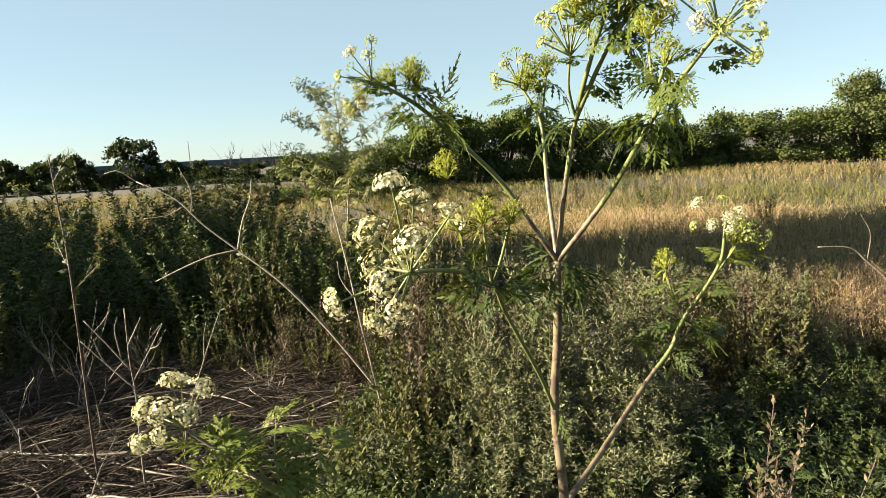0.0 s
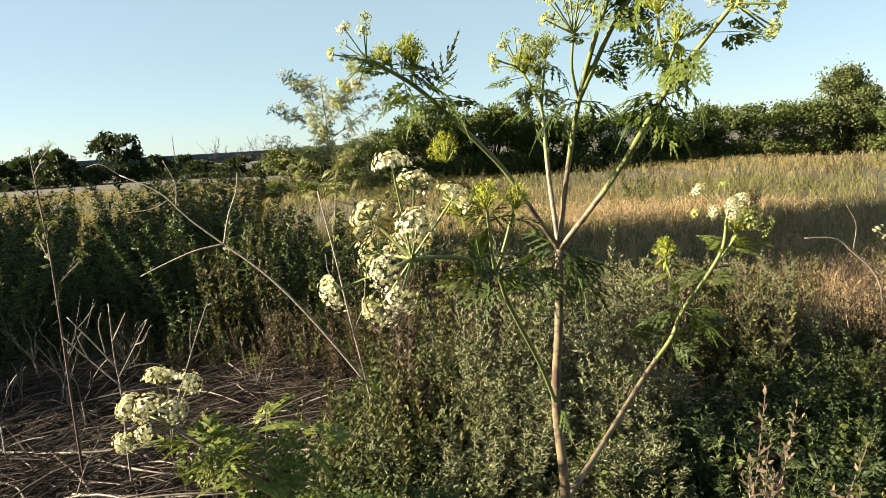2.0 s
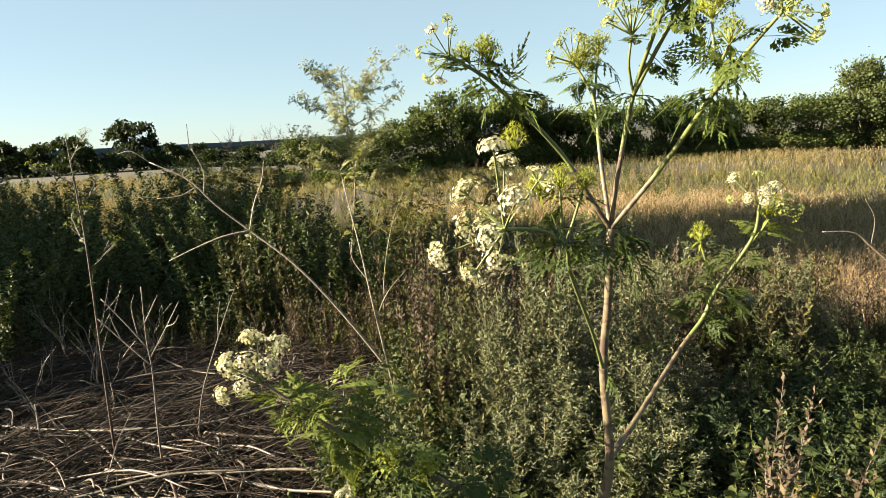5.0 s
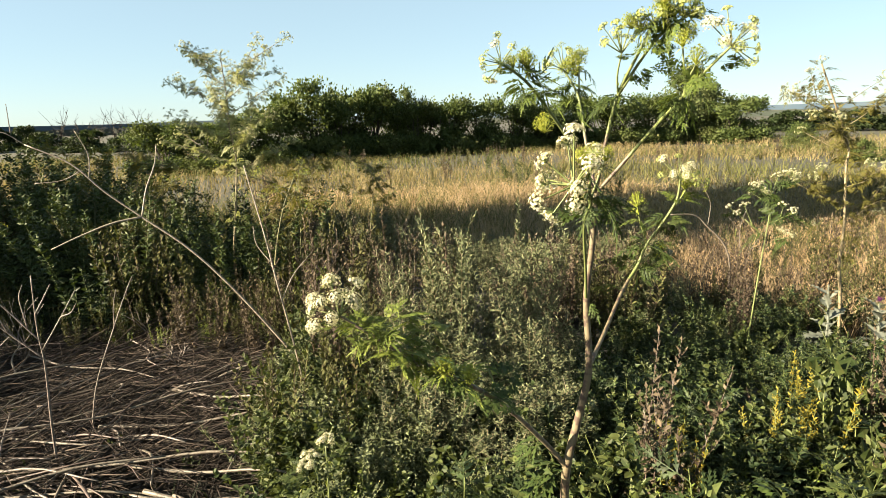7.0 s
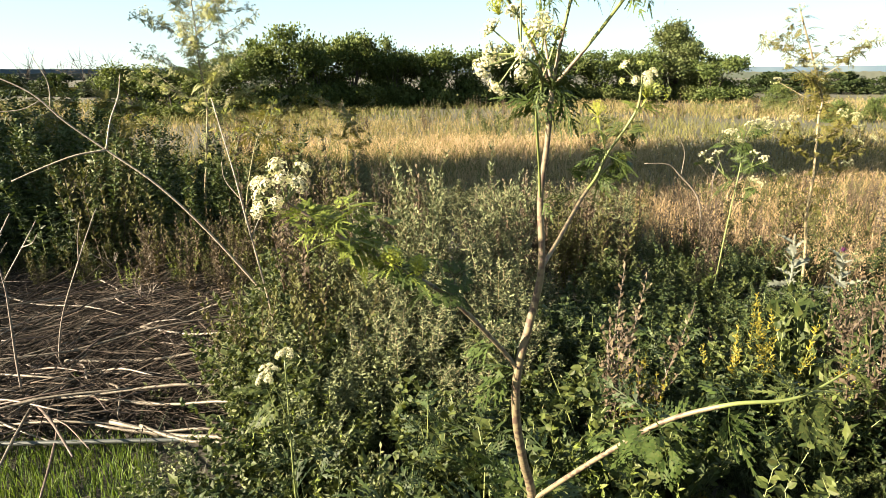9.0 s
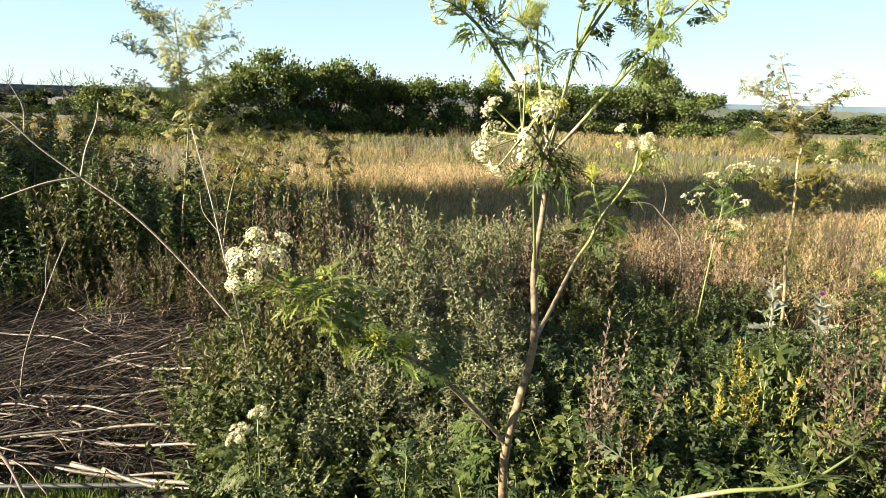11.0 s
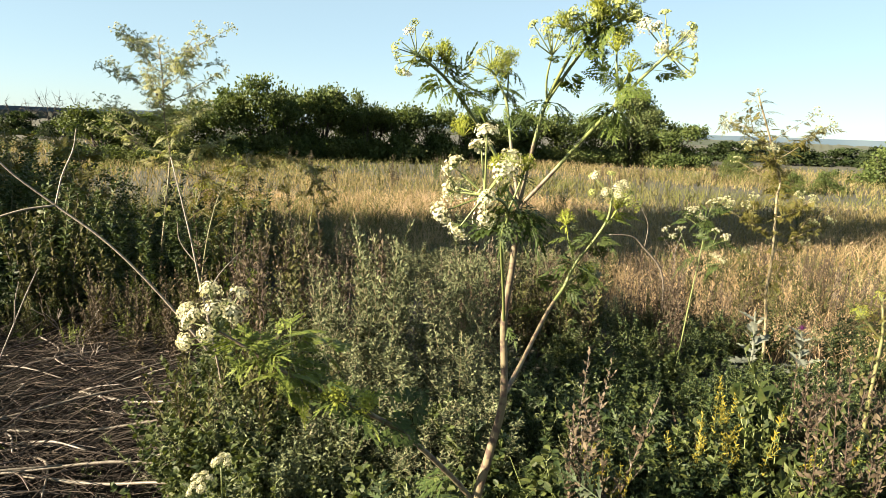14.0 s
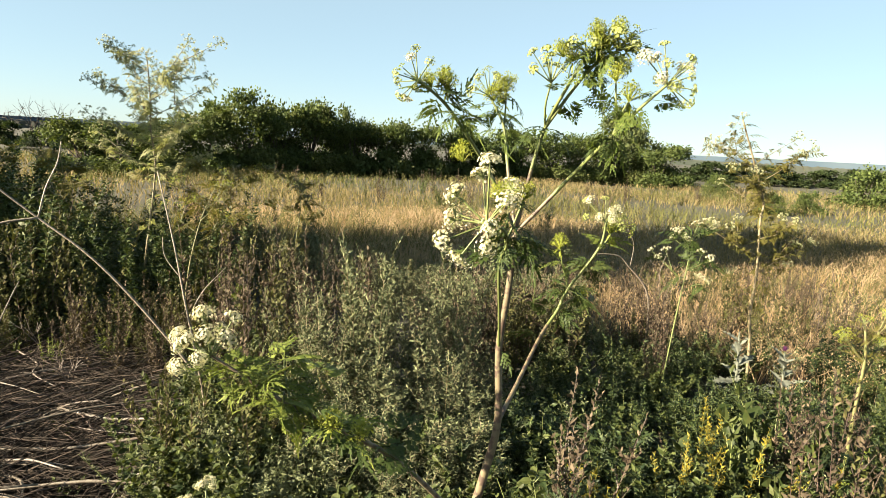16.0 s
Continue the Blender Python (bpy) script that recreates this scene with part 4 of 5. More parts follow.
# ---- bed of broken stalks ----
def stalk(seed, length, radius, M, x, y, az, z=.05, rise=.0, bow=.08):
    r = np.random.default_rng(seed)
    d = np.array((math.sin(az), math.cos(az), 0))
    n = np.array((d[1], -d[0], 0))
    p = [d * length * t + n * bow * length * math.sin(3.1 * t) * r.uniform(-1, 1) + np.array((0, 0, rise * t + .02 * math.sin(6 * t))) for t in (-.5, -.15, .2, .5)]
    g = Geo().tube(curve(p, 4), radius, radius * .55, 6, knots=(3, 8))
    o = new("fallen_stalk", g.mesh("fallen_stalk", M, True))
    o.matrix_basis = Matrix.Translation((x, y, z))
    return tagged(o, "bleached dead hemlock stalk lying on the ground", "stalk", "fallen stalks")


bed_rng = np.random.default_rng(31)
for i in range(215):
    a, q = bed_rng.uniform(0, 6.28), math.sqrt(bed_rng.uniform(0, 1))
    x, y = -2.15 + 1.5 * q * math.cos(a), 2.95 + 1.0 * q * math.sin(a)
    y = max(y, 2.22 + .1 * bed_rng.uniform())
    az = radians(bed_rng.normal(84, 58))
    stalk(600 + i, bed_rng.uniform(.4, 1.3), bed_rng.uniform(.003, .0072), (M_DRYSTEM, M_GREYTWIG, M_REDSTALK)[int(bed_rng.choice(3, p=(.22, .34, .44)))], x, y, az, .02 + .1 * bed_rng.uniform(0, 1), bed_rng.uniform(-.08, .2), .12)
# the pale stalks that lie on top
for i, (x, y, L, az, rr) in enumerate([(-1.05, 2.72, 1.15, 97, .0085), (-1.25, 2.35, 1.3, 100, .0078), (-1.5, 2.9, 1.4, 75, .0078), (-1.0, 2.95, .9, 118, .009), (-2.3, 2.75, 1.5, 95, .0078),
                                       (-1.75, 2.2, 1.2, 80, .0085), (-2.6, 3.3, 1.4, 70, .008), (-.9, 2.2, .9, 108, .0078)]):
    stalk(800 + i, L, rr, M_DRYSTEM, x, y, radians(az), .13, .05, .06)
g = Geo()
n = 12000
a, q = bed_rng.uniform(0, 6.28, n), np.sqrt(bed_rng.uniform(0, 1, n))
pos = np.stack([-2.35 + 1.75 * q * np.cos(a), 2.95 + 1.35 * q * np.sin(a), bed_rng.uniform(.005, .12, n)], 1)
pos[:, 1] = np.where(pos[:, 1] < 2.2, 4.4 - pos[:, 1] + .5 * bed_rng.uniform(0, 1, n), pos[:, 1])
az = np.radians(bed_rng.normal(85, 65, n))
g.many(np.array([(-.0055, 0, 0), (.0055, 0, 0), (.004, 1, 0), (-.004, 1, 0), (0, .5, .012)]), [(0, 1, 4), (1, 2, 4), (2, 3, 4), (3, 0, 4)],
       frames_of(pos, np.stack([np.sin(az), np.cos(az), bed_rng.normal(0, .22, n)], 1), bed_rng.uniform(.1, .42, n)))
tagged(new("stalk_litter", g.mesh("stalk_litter", M_LITTER)), "litter of broken brown stalks and twigs", "litter", kind="stuff")


# the pale bundle, the dark pole and the short green grass on the near side of the bed
for i, (x, y, L, az, rr) in enumerate([(-.86, 2.03, .72, 108, .011), (-.8, 1.98, .6, 112, .008), (-.95, 2.08, .6, 100, .007), (-1.6, 2.2, .9, 96, .008)]):
    stalk(820 + i, L, rr, M_DRYSTEM, x, y, radians(az), .09, -.03, .03)
pole = new("pole", Geo().tube(curve([(-.72, -.07, 0), (-.2, -.01, .006), (.3, .03, .004), (.72, .06, .002)], 8), .0095, .0085, 10).mesh("pole", M_POLE, True))
pole.matrix_basis = Matrix.Translation((-1.55, 2.07, .075)) @ Matrix.Rotation(radians(-9), 4, "Z")
tagged(pole, "thin dark grey pole lying beside the green grass", "pole")
g = Geo()
gr = np.random.default_rng(17)
n = 5200
x, y = gr.uniform(-2.3, -.88, n), gr.uniform(1.45, 2.2, n)
keep = (y < 2.18 - .18 * (x + 1.6) ** 2) & (x + .35 * (y - 1.4) < -.78)
blades(g, gr, x[keep], y[keep], gr.uniform(.035, .1, keep.sum()), .0035 * gr.uniform(.7, 1.4, keep.sum()), .6)
tagged(new("short_grass", g.mesh("short_grass", M_SHORTGRASS)), "patch of short bright green grass", "grass", kind="stuff")


# ---- standing dead stems ----
def line_thing(name, label, category, base, lines, M, group=""):
    """A thing of bare stems: lines of (part name, points in the world, thick end, thin end)."""
    t = thing(name, label, category, base, group)
    b = np.array(base, float)
    for pname, pts, r0, r1 in lines:
        part(pname, Geo().tube(curve(np.asarray(pts, float) - b, 5), r0, r1, 6), M, t, "", True)
    return t


line_thing("arched_dead_stalk", "long bleached dead hemlock stalk arching out of the weeds", "stalk", (-.47, 2.98, 0), [
    ("stem", [(-.46, 2.98, -.03), (-.49, 2.98, .02), (-.70, 3.05, .28), (-.97, 3.08, .63), (-1.2, 3.1, .88), (-1.43, 3.12, 1.06), (-1.60, 3.12, 1.2), (-1.74, 3.12, 1.34), (-1.94, 3.12, 1.44)], .0088, .0035),
    ("branch", [(-1.43, 3.12, 1.06), (-1.56, 3.08, 1.04), (-1.70, 3.05, .99), (-1.84, 3.02, .93)], .006, .003),
    ("branch", [(-1.43, 3.12, 1.06), (-1.40, 3.14, 1.2), (-1.35, 3.15, 1.32), (-1.33, 3.15, 1.42)], .005, .0025),
    ("twig", [(-1.70, 3.12, 1.30), (-1.78, 3.1, 1.26), (-1.90, 3.08, 1.25)], .003, .0015),
    ("twig", [(-1.66, 3.12, 1.26), (-1.65, 3.12, 1.38), (-1.70, 3.12, 1.5)], .003, .0015),
    ("twig", [(-1.94, 3.12, 1.44), (-2.02, 3.1, 1.50), (-2.1, 3.1, 1.49)], .003, .0015)], M_BLEACHED)
line_thing("thin_dead_stalk", "thin pale dead stalk standing among the weeds", "stalk", (-.62, 2.8, 0), [
    ("stem", [(-.61, 2.8, -.03), (-.66, 2.8, .365), (-.74, 2.85, .75), (-.79, 2.9, .98), (-.88, 3.0, 1.31)], .007, .003),
    ("twig", [(-.72, 2.84, .66), (-.66, 2.86, .78), (-.57, 2.9, .88)], .003, .002),
    ("twig", [(-.76, 2.87, .84), (-.83, 2.9, .93), (-.84, 2.9, 1.02)], .003, .002)], M_BLEACHED)


def dead_bush(base, seed, height, stems, M=None):
    """A leafless weed: each stem forks twice, the twigs spreading upwards."""
    r = np.random.default_rng(seed)
    t = thing("dead_forked_weed", "leafless grey forked weed standing in the stalks", "weed", base, "dead forked weeds")

    def grow(p, way, length, radius, level):
        way = way / np.linalg.norm(way)
        e = p + way * length
        side = r.normal(0, .04, 3) * length
        part(("stem", "branch", "twig")[level], Geo().tube(curve([p, (p + e) / 2 + side, e], 3), radius, radius * .6, 5 - level), M or M_GREYTWIG, t)
        if level < 2:
            for k in range(2 + (r.uniform() < .5)):
                q = p + (e - p) * r.uniform(.55, 1.0)
                a = r.uniform(0, 6.28)
                grow(q if k else e, way + np.array((math.cos(a), math.sin(a) * .7, r.uniform(.0, .3))) * r.uniform(.35, .7), length * r.uniform(.55, .85), radius * .6, level + 1)

    for i in range(stems):
        grow(np.array((r.normal(0, .03), r.normal(0, .03), -.03)), np.array((r.normal(0, .22), r.normal(0, .15), 1)), height * r.uniform(.4, .52), .0058, 0)


line_thing("dead_forked_weed", "bleached leafless forked weed standing in the stalks", "weed", (-1.68, 2.48, 0), [
    ("stem", [(-1.68, 2.48, -.03), (-1.676, 2.48, .25), (-1.668, 2.48, .43), (-1.665, 2.48, .56), (-1.673, 2.48, .69), (-1.665, 2.48, .92)], .0058, .0022),
    ("branch", [(-1.665, 2.48, .56), (-1.79, 2.48, .68), (-1.89, 2.48, .78)], .0038, .0018), ("branch", [(-1.67, 2.48, .64), (-1.765, 2.48, .76), (-1.86, 2.48, .87)], .0034, .002),
    ("branch", [(-1.663, 2.48, .6), (-1.57, 2.48, .74), (-1.5, 2.48, .85)], .0034, .002), ("branch", [(-1.668, 2.48, .76), (-1.625, 2.48, .83), (-1.595, 2.48, .88)], .004, .002),
    ("twig", [(-1.79, 2.48, .68), (-1.81, 2.47, .75), (-1.82, 2.47, .79)], .003, .0015), ("twig", [(-1.71, 2.48, .7), (-1.73, 2.49, .82), (-1.71, 2.49, .88)], .003, .0015),
    ("twig", [(-1.57, 2.48, .74), (-1.52, 2.46, .76), (-1.49, 2.45, .8)], .003, .0015)], M_GREYTWIG, "dead forked weeds")
line_thing("dead_forked_weed", "slanting bleached dead stem with a bare tip", "weed", (-1.66, 2.75, 0), [
    ("stem", [(-1.66, 2.75, -.03), (-1.6, 2.75, .3), (-1.48, 2.75, .6), (-1.4, 2.75, .78), (-1.37, 2.75, .84)], .0045, .002),
    ("twig", [(-1.48, 2.75, .6), (-1.47, 2.75, .7), (-1.45, 2.75, .78)], .003, .0015)], M_GREYTWIG, "dead forked weeds")
for i, (x, y, h, s) in enumerate([(-2.64, 3.37, .72, 2), (-2.3, 3.1, .55, 1), (-2.96, 3.37, .45, 2), (-3.2, 3.9, .6, 2), (-1.45, 3.6, .3, 2), (-2.6, 4.0, .5, 3), (-1.75, 4.0, .4, 2), (-2.45, 2.75, .6, 1)]):
    dead_bush((x, y, 0), 900 + i, h, s)
dead_bush((2.5, 4.5, 0), 941, .95, 1)
line_thing("curved_dead_stalk", "pale curved dead branch over the rusty grass", "stalk", (2.2, 3.95, 0), [
    ("stem", [(2.21, 3.95, -.03), (2.2, 3.95, .5), (2.04, 4.0, .73), (1.95, 4.0, .80), (1.78, 4.0, .81)], .008, .004),
    ("branch", [(2.06, 4.0, .72), (2.07, 4.0, .88), (2.01, 4.0, 1.0)], .004, .002)], M_DRYSTEM)


# ---- hemlocks farther off ----
def spray(parent, pts, r, n, size, M):
    """Fine fern leaves along a stem."""
    for i in range(n):
        t = (i + r.uniform(0, 1)) / n
        p = pts[min(len(pts) - 1, int(t * len(pts)))]
        a = i * 2.4 + r.uniform(0, 1)
        leaf(parent, p, (math.cos(a), math.sin(a), r.uniform(-.5, .8)), size * r.uniform(.5, 1.1), int(r.choice((0, 2, 3, 5))), M, r.normal(0, .8))


def far_hemlock(label, base, stem, branches, seed, M_s, M_l, heads="opening", leaves=6, leaf_size=.22, radius=.011, rays=9, ray_len=.05, spread=62, head=1.5, slim=.5):
    """A whole hemlock: stem and branches as lines in the world, fern leaves along them and an umbel at each end."""
    r = np.random.default_rng(seed)
    t = thing("hemlock_plant", label, "plant", base, "poison hemlocks")
    b = np.array(base, float)
    pts = curve(np.asarray(stem, float) - b, 8)
    part("stem", Geo().tube(pts, radius, radius * .45, 7), M_s, t, "", True)
    spray(t, pts[len(pts) // 3:], r, leaves, leaf_size, M_l)
    for i, br in enumerate(branches):
        bp = curve(np.asarray(br, float) - b, 5)
        part("branch", Geo().tube(bp, radius * slim, radius * slim * .42, 5), M_s, t, "", True)
        spray(t, bp, r, max(2, leaves // 3), leaf_size * .7, M_l)
        umbel(t, bp[-1], bp[-1] - bp[-3] + (0, 0, .02), (heads,), rays, ray_len, spread, seed + i, head)
    umbel(t, pts[-1], (0, 0, 1), (heads,), rays, ray_len, spread, seed + 77, head)
    return t


def crown_branches(stem_pts, r, n, z0, z1, reach, rise):
    """Branches that leave the stem between two heights and spread to all sides."""
    out = []
    p = curve(stem_pts, 20)
    for i in range(n):
        z = z0 + (z1 - z0) * (i + .5) / n
        c = p[np.argmin(abs(p[:, 2] - z))]
        a = i * 2.4 + r.uniform(0, .6)
        L = reach * r.uniform(.6, 1.1)
        e = c + np.array((math.cos(a) * L, math.sin(a) * L * .8, rise * r.uniform(.6, 1.2)))
        out.append([c, (c + e) / 2 + np.array((0, 0, -.04 * reach)), e])
        for k in range(2):
            m = (c + e) / 2
            e2 = e + np.array((r.normal(0, .3) * L, r.normal(0, .3) * L, r.uniform(-.1, .35) * L))
            out.append([m, (m + e2) / 2, e2])
    return out


r = np.random.default_rng(5)
D_STEM = [(-1.49, 5.2, -.03), (-1.48, 5.2, .4), (-1.44, 5.2, .75), (-1.39, 5.2, 1.2), (-1.42, 5.2, 1.5), (-1.42, 5.2, 1.75), (-1.44, 5.2, 2.05)]
far_hemlock("tall hemlock going to seed with a feathery pale top", (-1.49, 5.2, 0), D_STEM, crown_branches(D_STEM, r, 15, 1.12, 1.96, .4, .2), 41, M_PALESTEM, M_PALELEAF, "seed", 60, .115, .010, 10, .055, 75, 1.3, .35)
E_STEM = [(2.66, 3.4, -.03), (2.64, 3.4, .32), (2.61, 3.4, .55), (2.62, 3.4, .77), (2.595, 3.4, 1.15), (2.60, 3.4, 1.26), (2.5, 3.4, 1.5), (2.38, 3.4, 1.76)]
E_BR = crown_branches(E_STEM, r, 7, .75, 1.55, .3, .16) + [[(2.61, 3.4, .6), (2.68, 3.38, .72), (2.78, 3.35, .86)], [(2.615, 3.4, .5), (2.53, 3.4, .62), (2.44, 3.4, .8)],
                                                         [(2.5, 3.4, 1.5), (2.6, 3.4, 1.56), (2.78, 3.4, 1.67)], [(2.52, 3.4, 1.47), (2.36, 3.4, 1.52), (2.21, 3.4, 1.58)]]
far_hemlock("drying yellow hemlock with a pale bare stem", (2.66, 3.4, 0), E_STEM, E_BR, 43, M_PALESTEM, M_LEAFYEL, "seed", 54, .11, .011, 8, .04, 62, 1.1, .26)
F_STEM = [(1.9, 3.2, -.03), (1.95, 3.2, .5), (1.99, 3.2, .85), (2.01, 3.2, 1.05), (2.03, 3.2, 1.12)]
far_hemlock("young green hemlock with small white flower heads", (1.9, 3.2, 0), F_STEM, crown_branches(F_STEM, r, 6, .7, 1.08, .17, .1), 45, M_GREENSTEM, M_LEAF, "white", 8, .16, .005, 8, .03, 62, .85)
G_STEM = [(1.96, 1.9, -.03), (1.965, 1.9, .5), (1.975, 1.9, .75), (1.96, 1.9, .85), (1.965, 1.92, .9)]
far_hemlock("hemlock with a stout yellow stem and yellowing leaves", (1.96, 1.9, 0), G_STEM, crown_branches(G_STEM, r, 3, .65, .85, .12, .1), 47, M_YELSTEM, M_LEAFYEL, "bud", 10, .08, .0085, 8, .03)
H_STEM = [(-1.94, 2.53, -.03), (-1.93, 2.52, .41), (-1.92, 2.52, 1.08), (-1.93, 2.52, 1.36), (-1.94, 2.52, 1.57)]
far_hemlock("thin dark hemlock beside the bed of stalks", (-1.94, 2.53, 0), H_STEM, crown_branches(H_STEM, r, 6, .95, 1.52, .11, .1), 49, M_REDSTALK, M_LEAF, "bud", 16, .06, .0065, 6, .022, 62, .9)
I_STEM = [(-1.0, 4.2, -.03), (-.98, 4.2, .5), (-.9, 4.2, .9), (-.8, 4.2, 1.15)]
far_hemlock("yellow-green hemlock spreading low branches", (-1.0, 4.2, 0), I_STEM, crown_branches(I_STEM, r, 5, .75, 1.1, .3, .16), 53, M_YELSTEM, M_LEAFYEL, "bud", 8, .16, .007, 6, .04)
L_STEM = [(-.34, .99, -.03), (-.345, .985, .3), (-.35, .98, .6), (-.35, .975, .865)]
far_hemlock("low young hemlock with small white flower heads", (-.34, .99, 0), L_STEM, [[(-.35, .98, .66), (-.37, .97, .74), (-.39, .965, .815)], [(-.35, .98, .7), (-.36, .96, .77), (-.375, .95, .84)]], 55, M_GREENSTEM, M_FRESH, "white", 5, .11, .003, 6, .018, 55, .85)


for k, (x, y, hh) in enumerate([(-2.2, 5.5, 1.3), (-.95, 5.3, 1.22), (-.35, 5.7, 1.15), (-2.9, 5.9, 1.35)]):
    J_STEM = [(x, y, -.03), (x + .02, y, .5), (x + .06, y, .9), (x + .03, y, hh)]
    far_hemlock("yellowing hemlock with feathery leaves behind the bed", (x, y, 0), J_STEM, crown_branches(J_STEM, r, 5, .7, hh - .05, .32, .14), 57 + 3 * k, M_YELSTEM, M_LEAFYEL, "bud", 16, .18, .007, 5, .05)


# ---- cotton thistle ----
def thistle(base, seed, s):
    r = np.random.default_rng(seed)
    t = thing("cotton_thistle", "grey felted cotton thistle with spiny lobed leaves", "weed", base)
    part("stem", Geo().tube(curve([(0, 0, -.03), (.01, 0, .3), (.0, .02, .62)], 5) * s, .009, .005, 6), M_THISTLE, t)
    for i in range(16):
        g = Geo()
        L = s * r.uniform(.13, .34) * (1.2 - i / 24)
        a = i * 2.4
        el = radians(r.normal(20 + 2 * i, 22))
        m = frames_of([(0, 0, (.06 + .034 * i) * s)], [(math.cos(a) * math.cos(el), math.sin(a) * math.cos(el), math.sin(el))], L)[0]
        outline_l, outline_r, mid = [], [], []
        for k in range(11):
            y = k / 10
            w = .3 * math.sin(math.pi * min(1, y * .9 + .12)) * (1.0 if k % 2 else .5)
            outline_l.append((-w, y, .04 * (k % 2) - .2 * y * y)); outline_r.append((w, y, .04 * (k % 2) - .2 * y * y)); mid.append((0, y, -.2 * y * y - .03))
        v = np.array(outline_l + mid + outline_r)
        f = [(k, k + 1, 12 + k, 11 + k) for k in range(10)] + [(11 + k, 12 + k, 23 + k, 22 + k) for k in range(10)]
        g.add(v @ m[:, :3].T + m[:, 3], f)
        part("leaf", g, M_THISTLE, t)
    return t


thistle((2.45, 3.25, 0), 70, .74)
flower = thistle((2.75, 3.2, 0), 71, .55)
g = Geo()
pr = np.random.default_rng(9)
g.many(*NARROW, frames_of(np.repeat([[0, .011, .35]], 60, 0), pr.normal(0, .6, (60, 3)) + (0, 0, 1), .035))
part("flower_head", g, M_PURPLE, flower, "purple thistle flower")

# ---- the hemlock close to the camera ----
BASE = np.array((.15, .74, 0.0))
hem = thing("hemlock_plant", "flowering poison hemlock with forked stem and white umbels", "plant", tuple(BASE), "poison hemlocks")


def stem_part(name, pts, r0, r1, M, label="", sides=9, tan=0.0):
    if np.isscalar(r0) and M is not M_STEM:
        r0, r1 = r0 * .7, r1 * .72
    c = curve(np.asarray(pts, float) - BASE, 8)
    o = part(name, Geo().tube(c, r0, r1, sides), M, hem, label, True)
    if tan:                      # tan and pink near the node, green above
        o.data.materials.append(M_STEM)
        o.data.polygons.foreach_set("material_index", [1 if k // sides < tan * len(c) else 0 for k in range(len(o.data.polygons))])
    return c


NODE, LOW, RJ, LJ, BJ = (.06, .57, 1.40), (.054, .583, 1.255), (.06, .585, 1.157), (.036, .605, .995), (.094, .70, .694)
stem_part("main_stem", [(.15, .74, -.04), (.12, .72, .45), BJ, (.067, .67, .795), (.042, .63, .905), LJ, (.05, .595, 1.08), RJ, LOW, (.058, .575, 1.33), NODE], (.0105, .0095, .0082, .0075, .0068, .0064, .0056, .0048, .0042, .0038, .0035), None, M_STEM, "pale green stem blotched with purple", 12)
# upper branches from the main node
stem_part("branch", [NODE, (.035, .555, 1.44), (.012, .545, 1.476), (-.036, .51, 1.528), (-.057, .498, 1.545), (-.077, .489, 1.556)], .0036, .0018, M_GREENSTEM, tan=0.28)
stem_part("branch", [NODE, (.055, .595, 1.46), (.052, .62, 1.519), (.044, .625, 1.54), (.033, .63, 1.559)], .0034, .0016, M_GREENSTEM, tan=0.28)
stem_part("branch", [(.052, .62, 1.519), (.056, .634, 1.548), (.06, .648, 1.574)], .0018, .0012, M_GREENSTEM)
stem_part("branch", [NODE, (.067, .56, 1.46), (.077, .546, 1.521), (.087, .512, 1.566), (.097, .495, 1.596)], .0034, .0021, M_GREENSTEM, tan=0.28)
stem_part("branch", [(.077, .546, 1.521), (.097, .514, 1.567), (.113, .5, 1.59), (.13, .492, 1.602)], .0028, .0018, M_GREENSTEM)
stem_part("branch", [(.077, .546, 1.521), (.071, .533, 1.545), (.072, .524, 1.568)], .0018, .0013, M_GREENSTEM)
stem_part("branch", [NODE, (.082, .556, 1.43), (.105, .535, 1.466), (.124, .472, 1.517), (.14, .452, 1.543), (.155, .433, 1.565)], .0036, .0019, M_GREENSTEM, tan=0.28)
stem_part("branch", [(.124, .472, 1.517), (.124, .462, 1.534), (.127, .452, 1.548)], .0019, .0014, M_GREENSTEM)
stem_part("branch", [(.125, .466, 1.525), (.121, .468, 1.55), (.12, .47, 1.568)], .0017, .0012, M_GREENSTEM)
# the branch towards the camera, with the large white umbel
stem_part("branch", [LOW, (.04, .545, 1.305), (.016, .48, 1.376), (.01, .44, 1.405), (-.003, .41, 1.422), (-.02, .385, 1.43), (-.034, .36, 1.434)], .0027, .0016, M_GREENSTEM)
stem_part("branch", [(.008, .44, 1.406), (.006, .432, 1.43), (.005, .425, 1.452)], .0018, .0013, M_GREENSTEM)
# the branch with the low white flowers and buds
stem_part("branch", [RJ, (.105, .65, 1.183), (.165, .735, 1.222), (.199, .762, 1.254), (.212, .758, 1.29), (.232, .742, 1.33), (.246, .73, 1.365), (.249, .726, 1.398)], .0045, .0024, M_GREENSTEM, "pale stem turning green", tan=.32)
stem_part("branch", [(.212, .758, 1.293), (.2, .757, 1.325), (.193, .755, 1.352)], .002, .0014, M_GREENSTEM)
stem_part("branch", [(.236, .738, 1.34), (.256, .738, 1.366), (.27, .739, 1.388)], .002, .0014, M_GREENSTEM)
stem_part("branch", [(.199, .762, 1.254), (.216, .765, 1.268), (.236, .765, 1.276)], .0018, .0012, M_GREENSTEM)
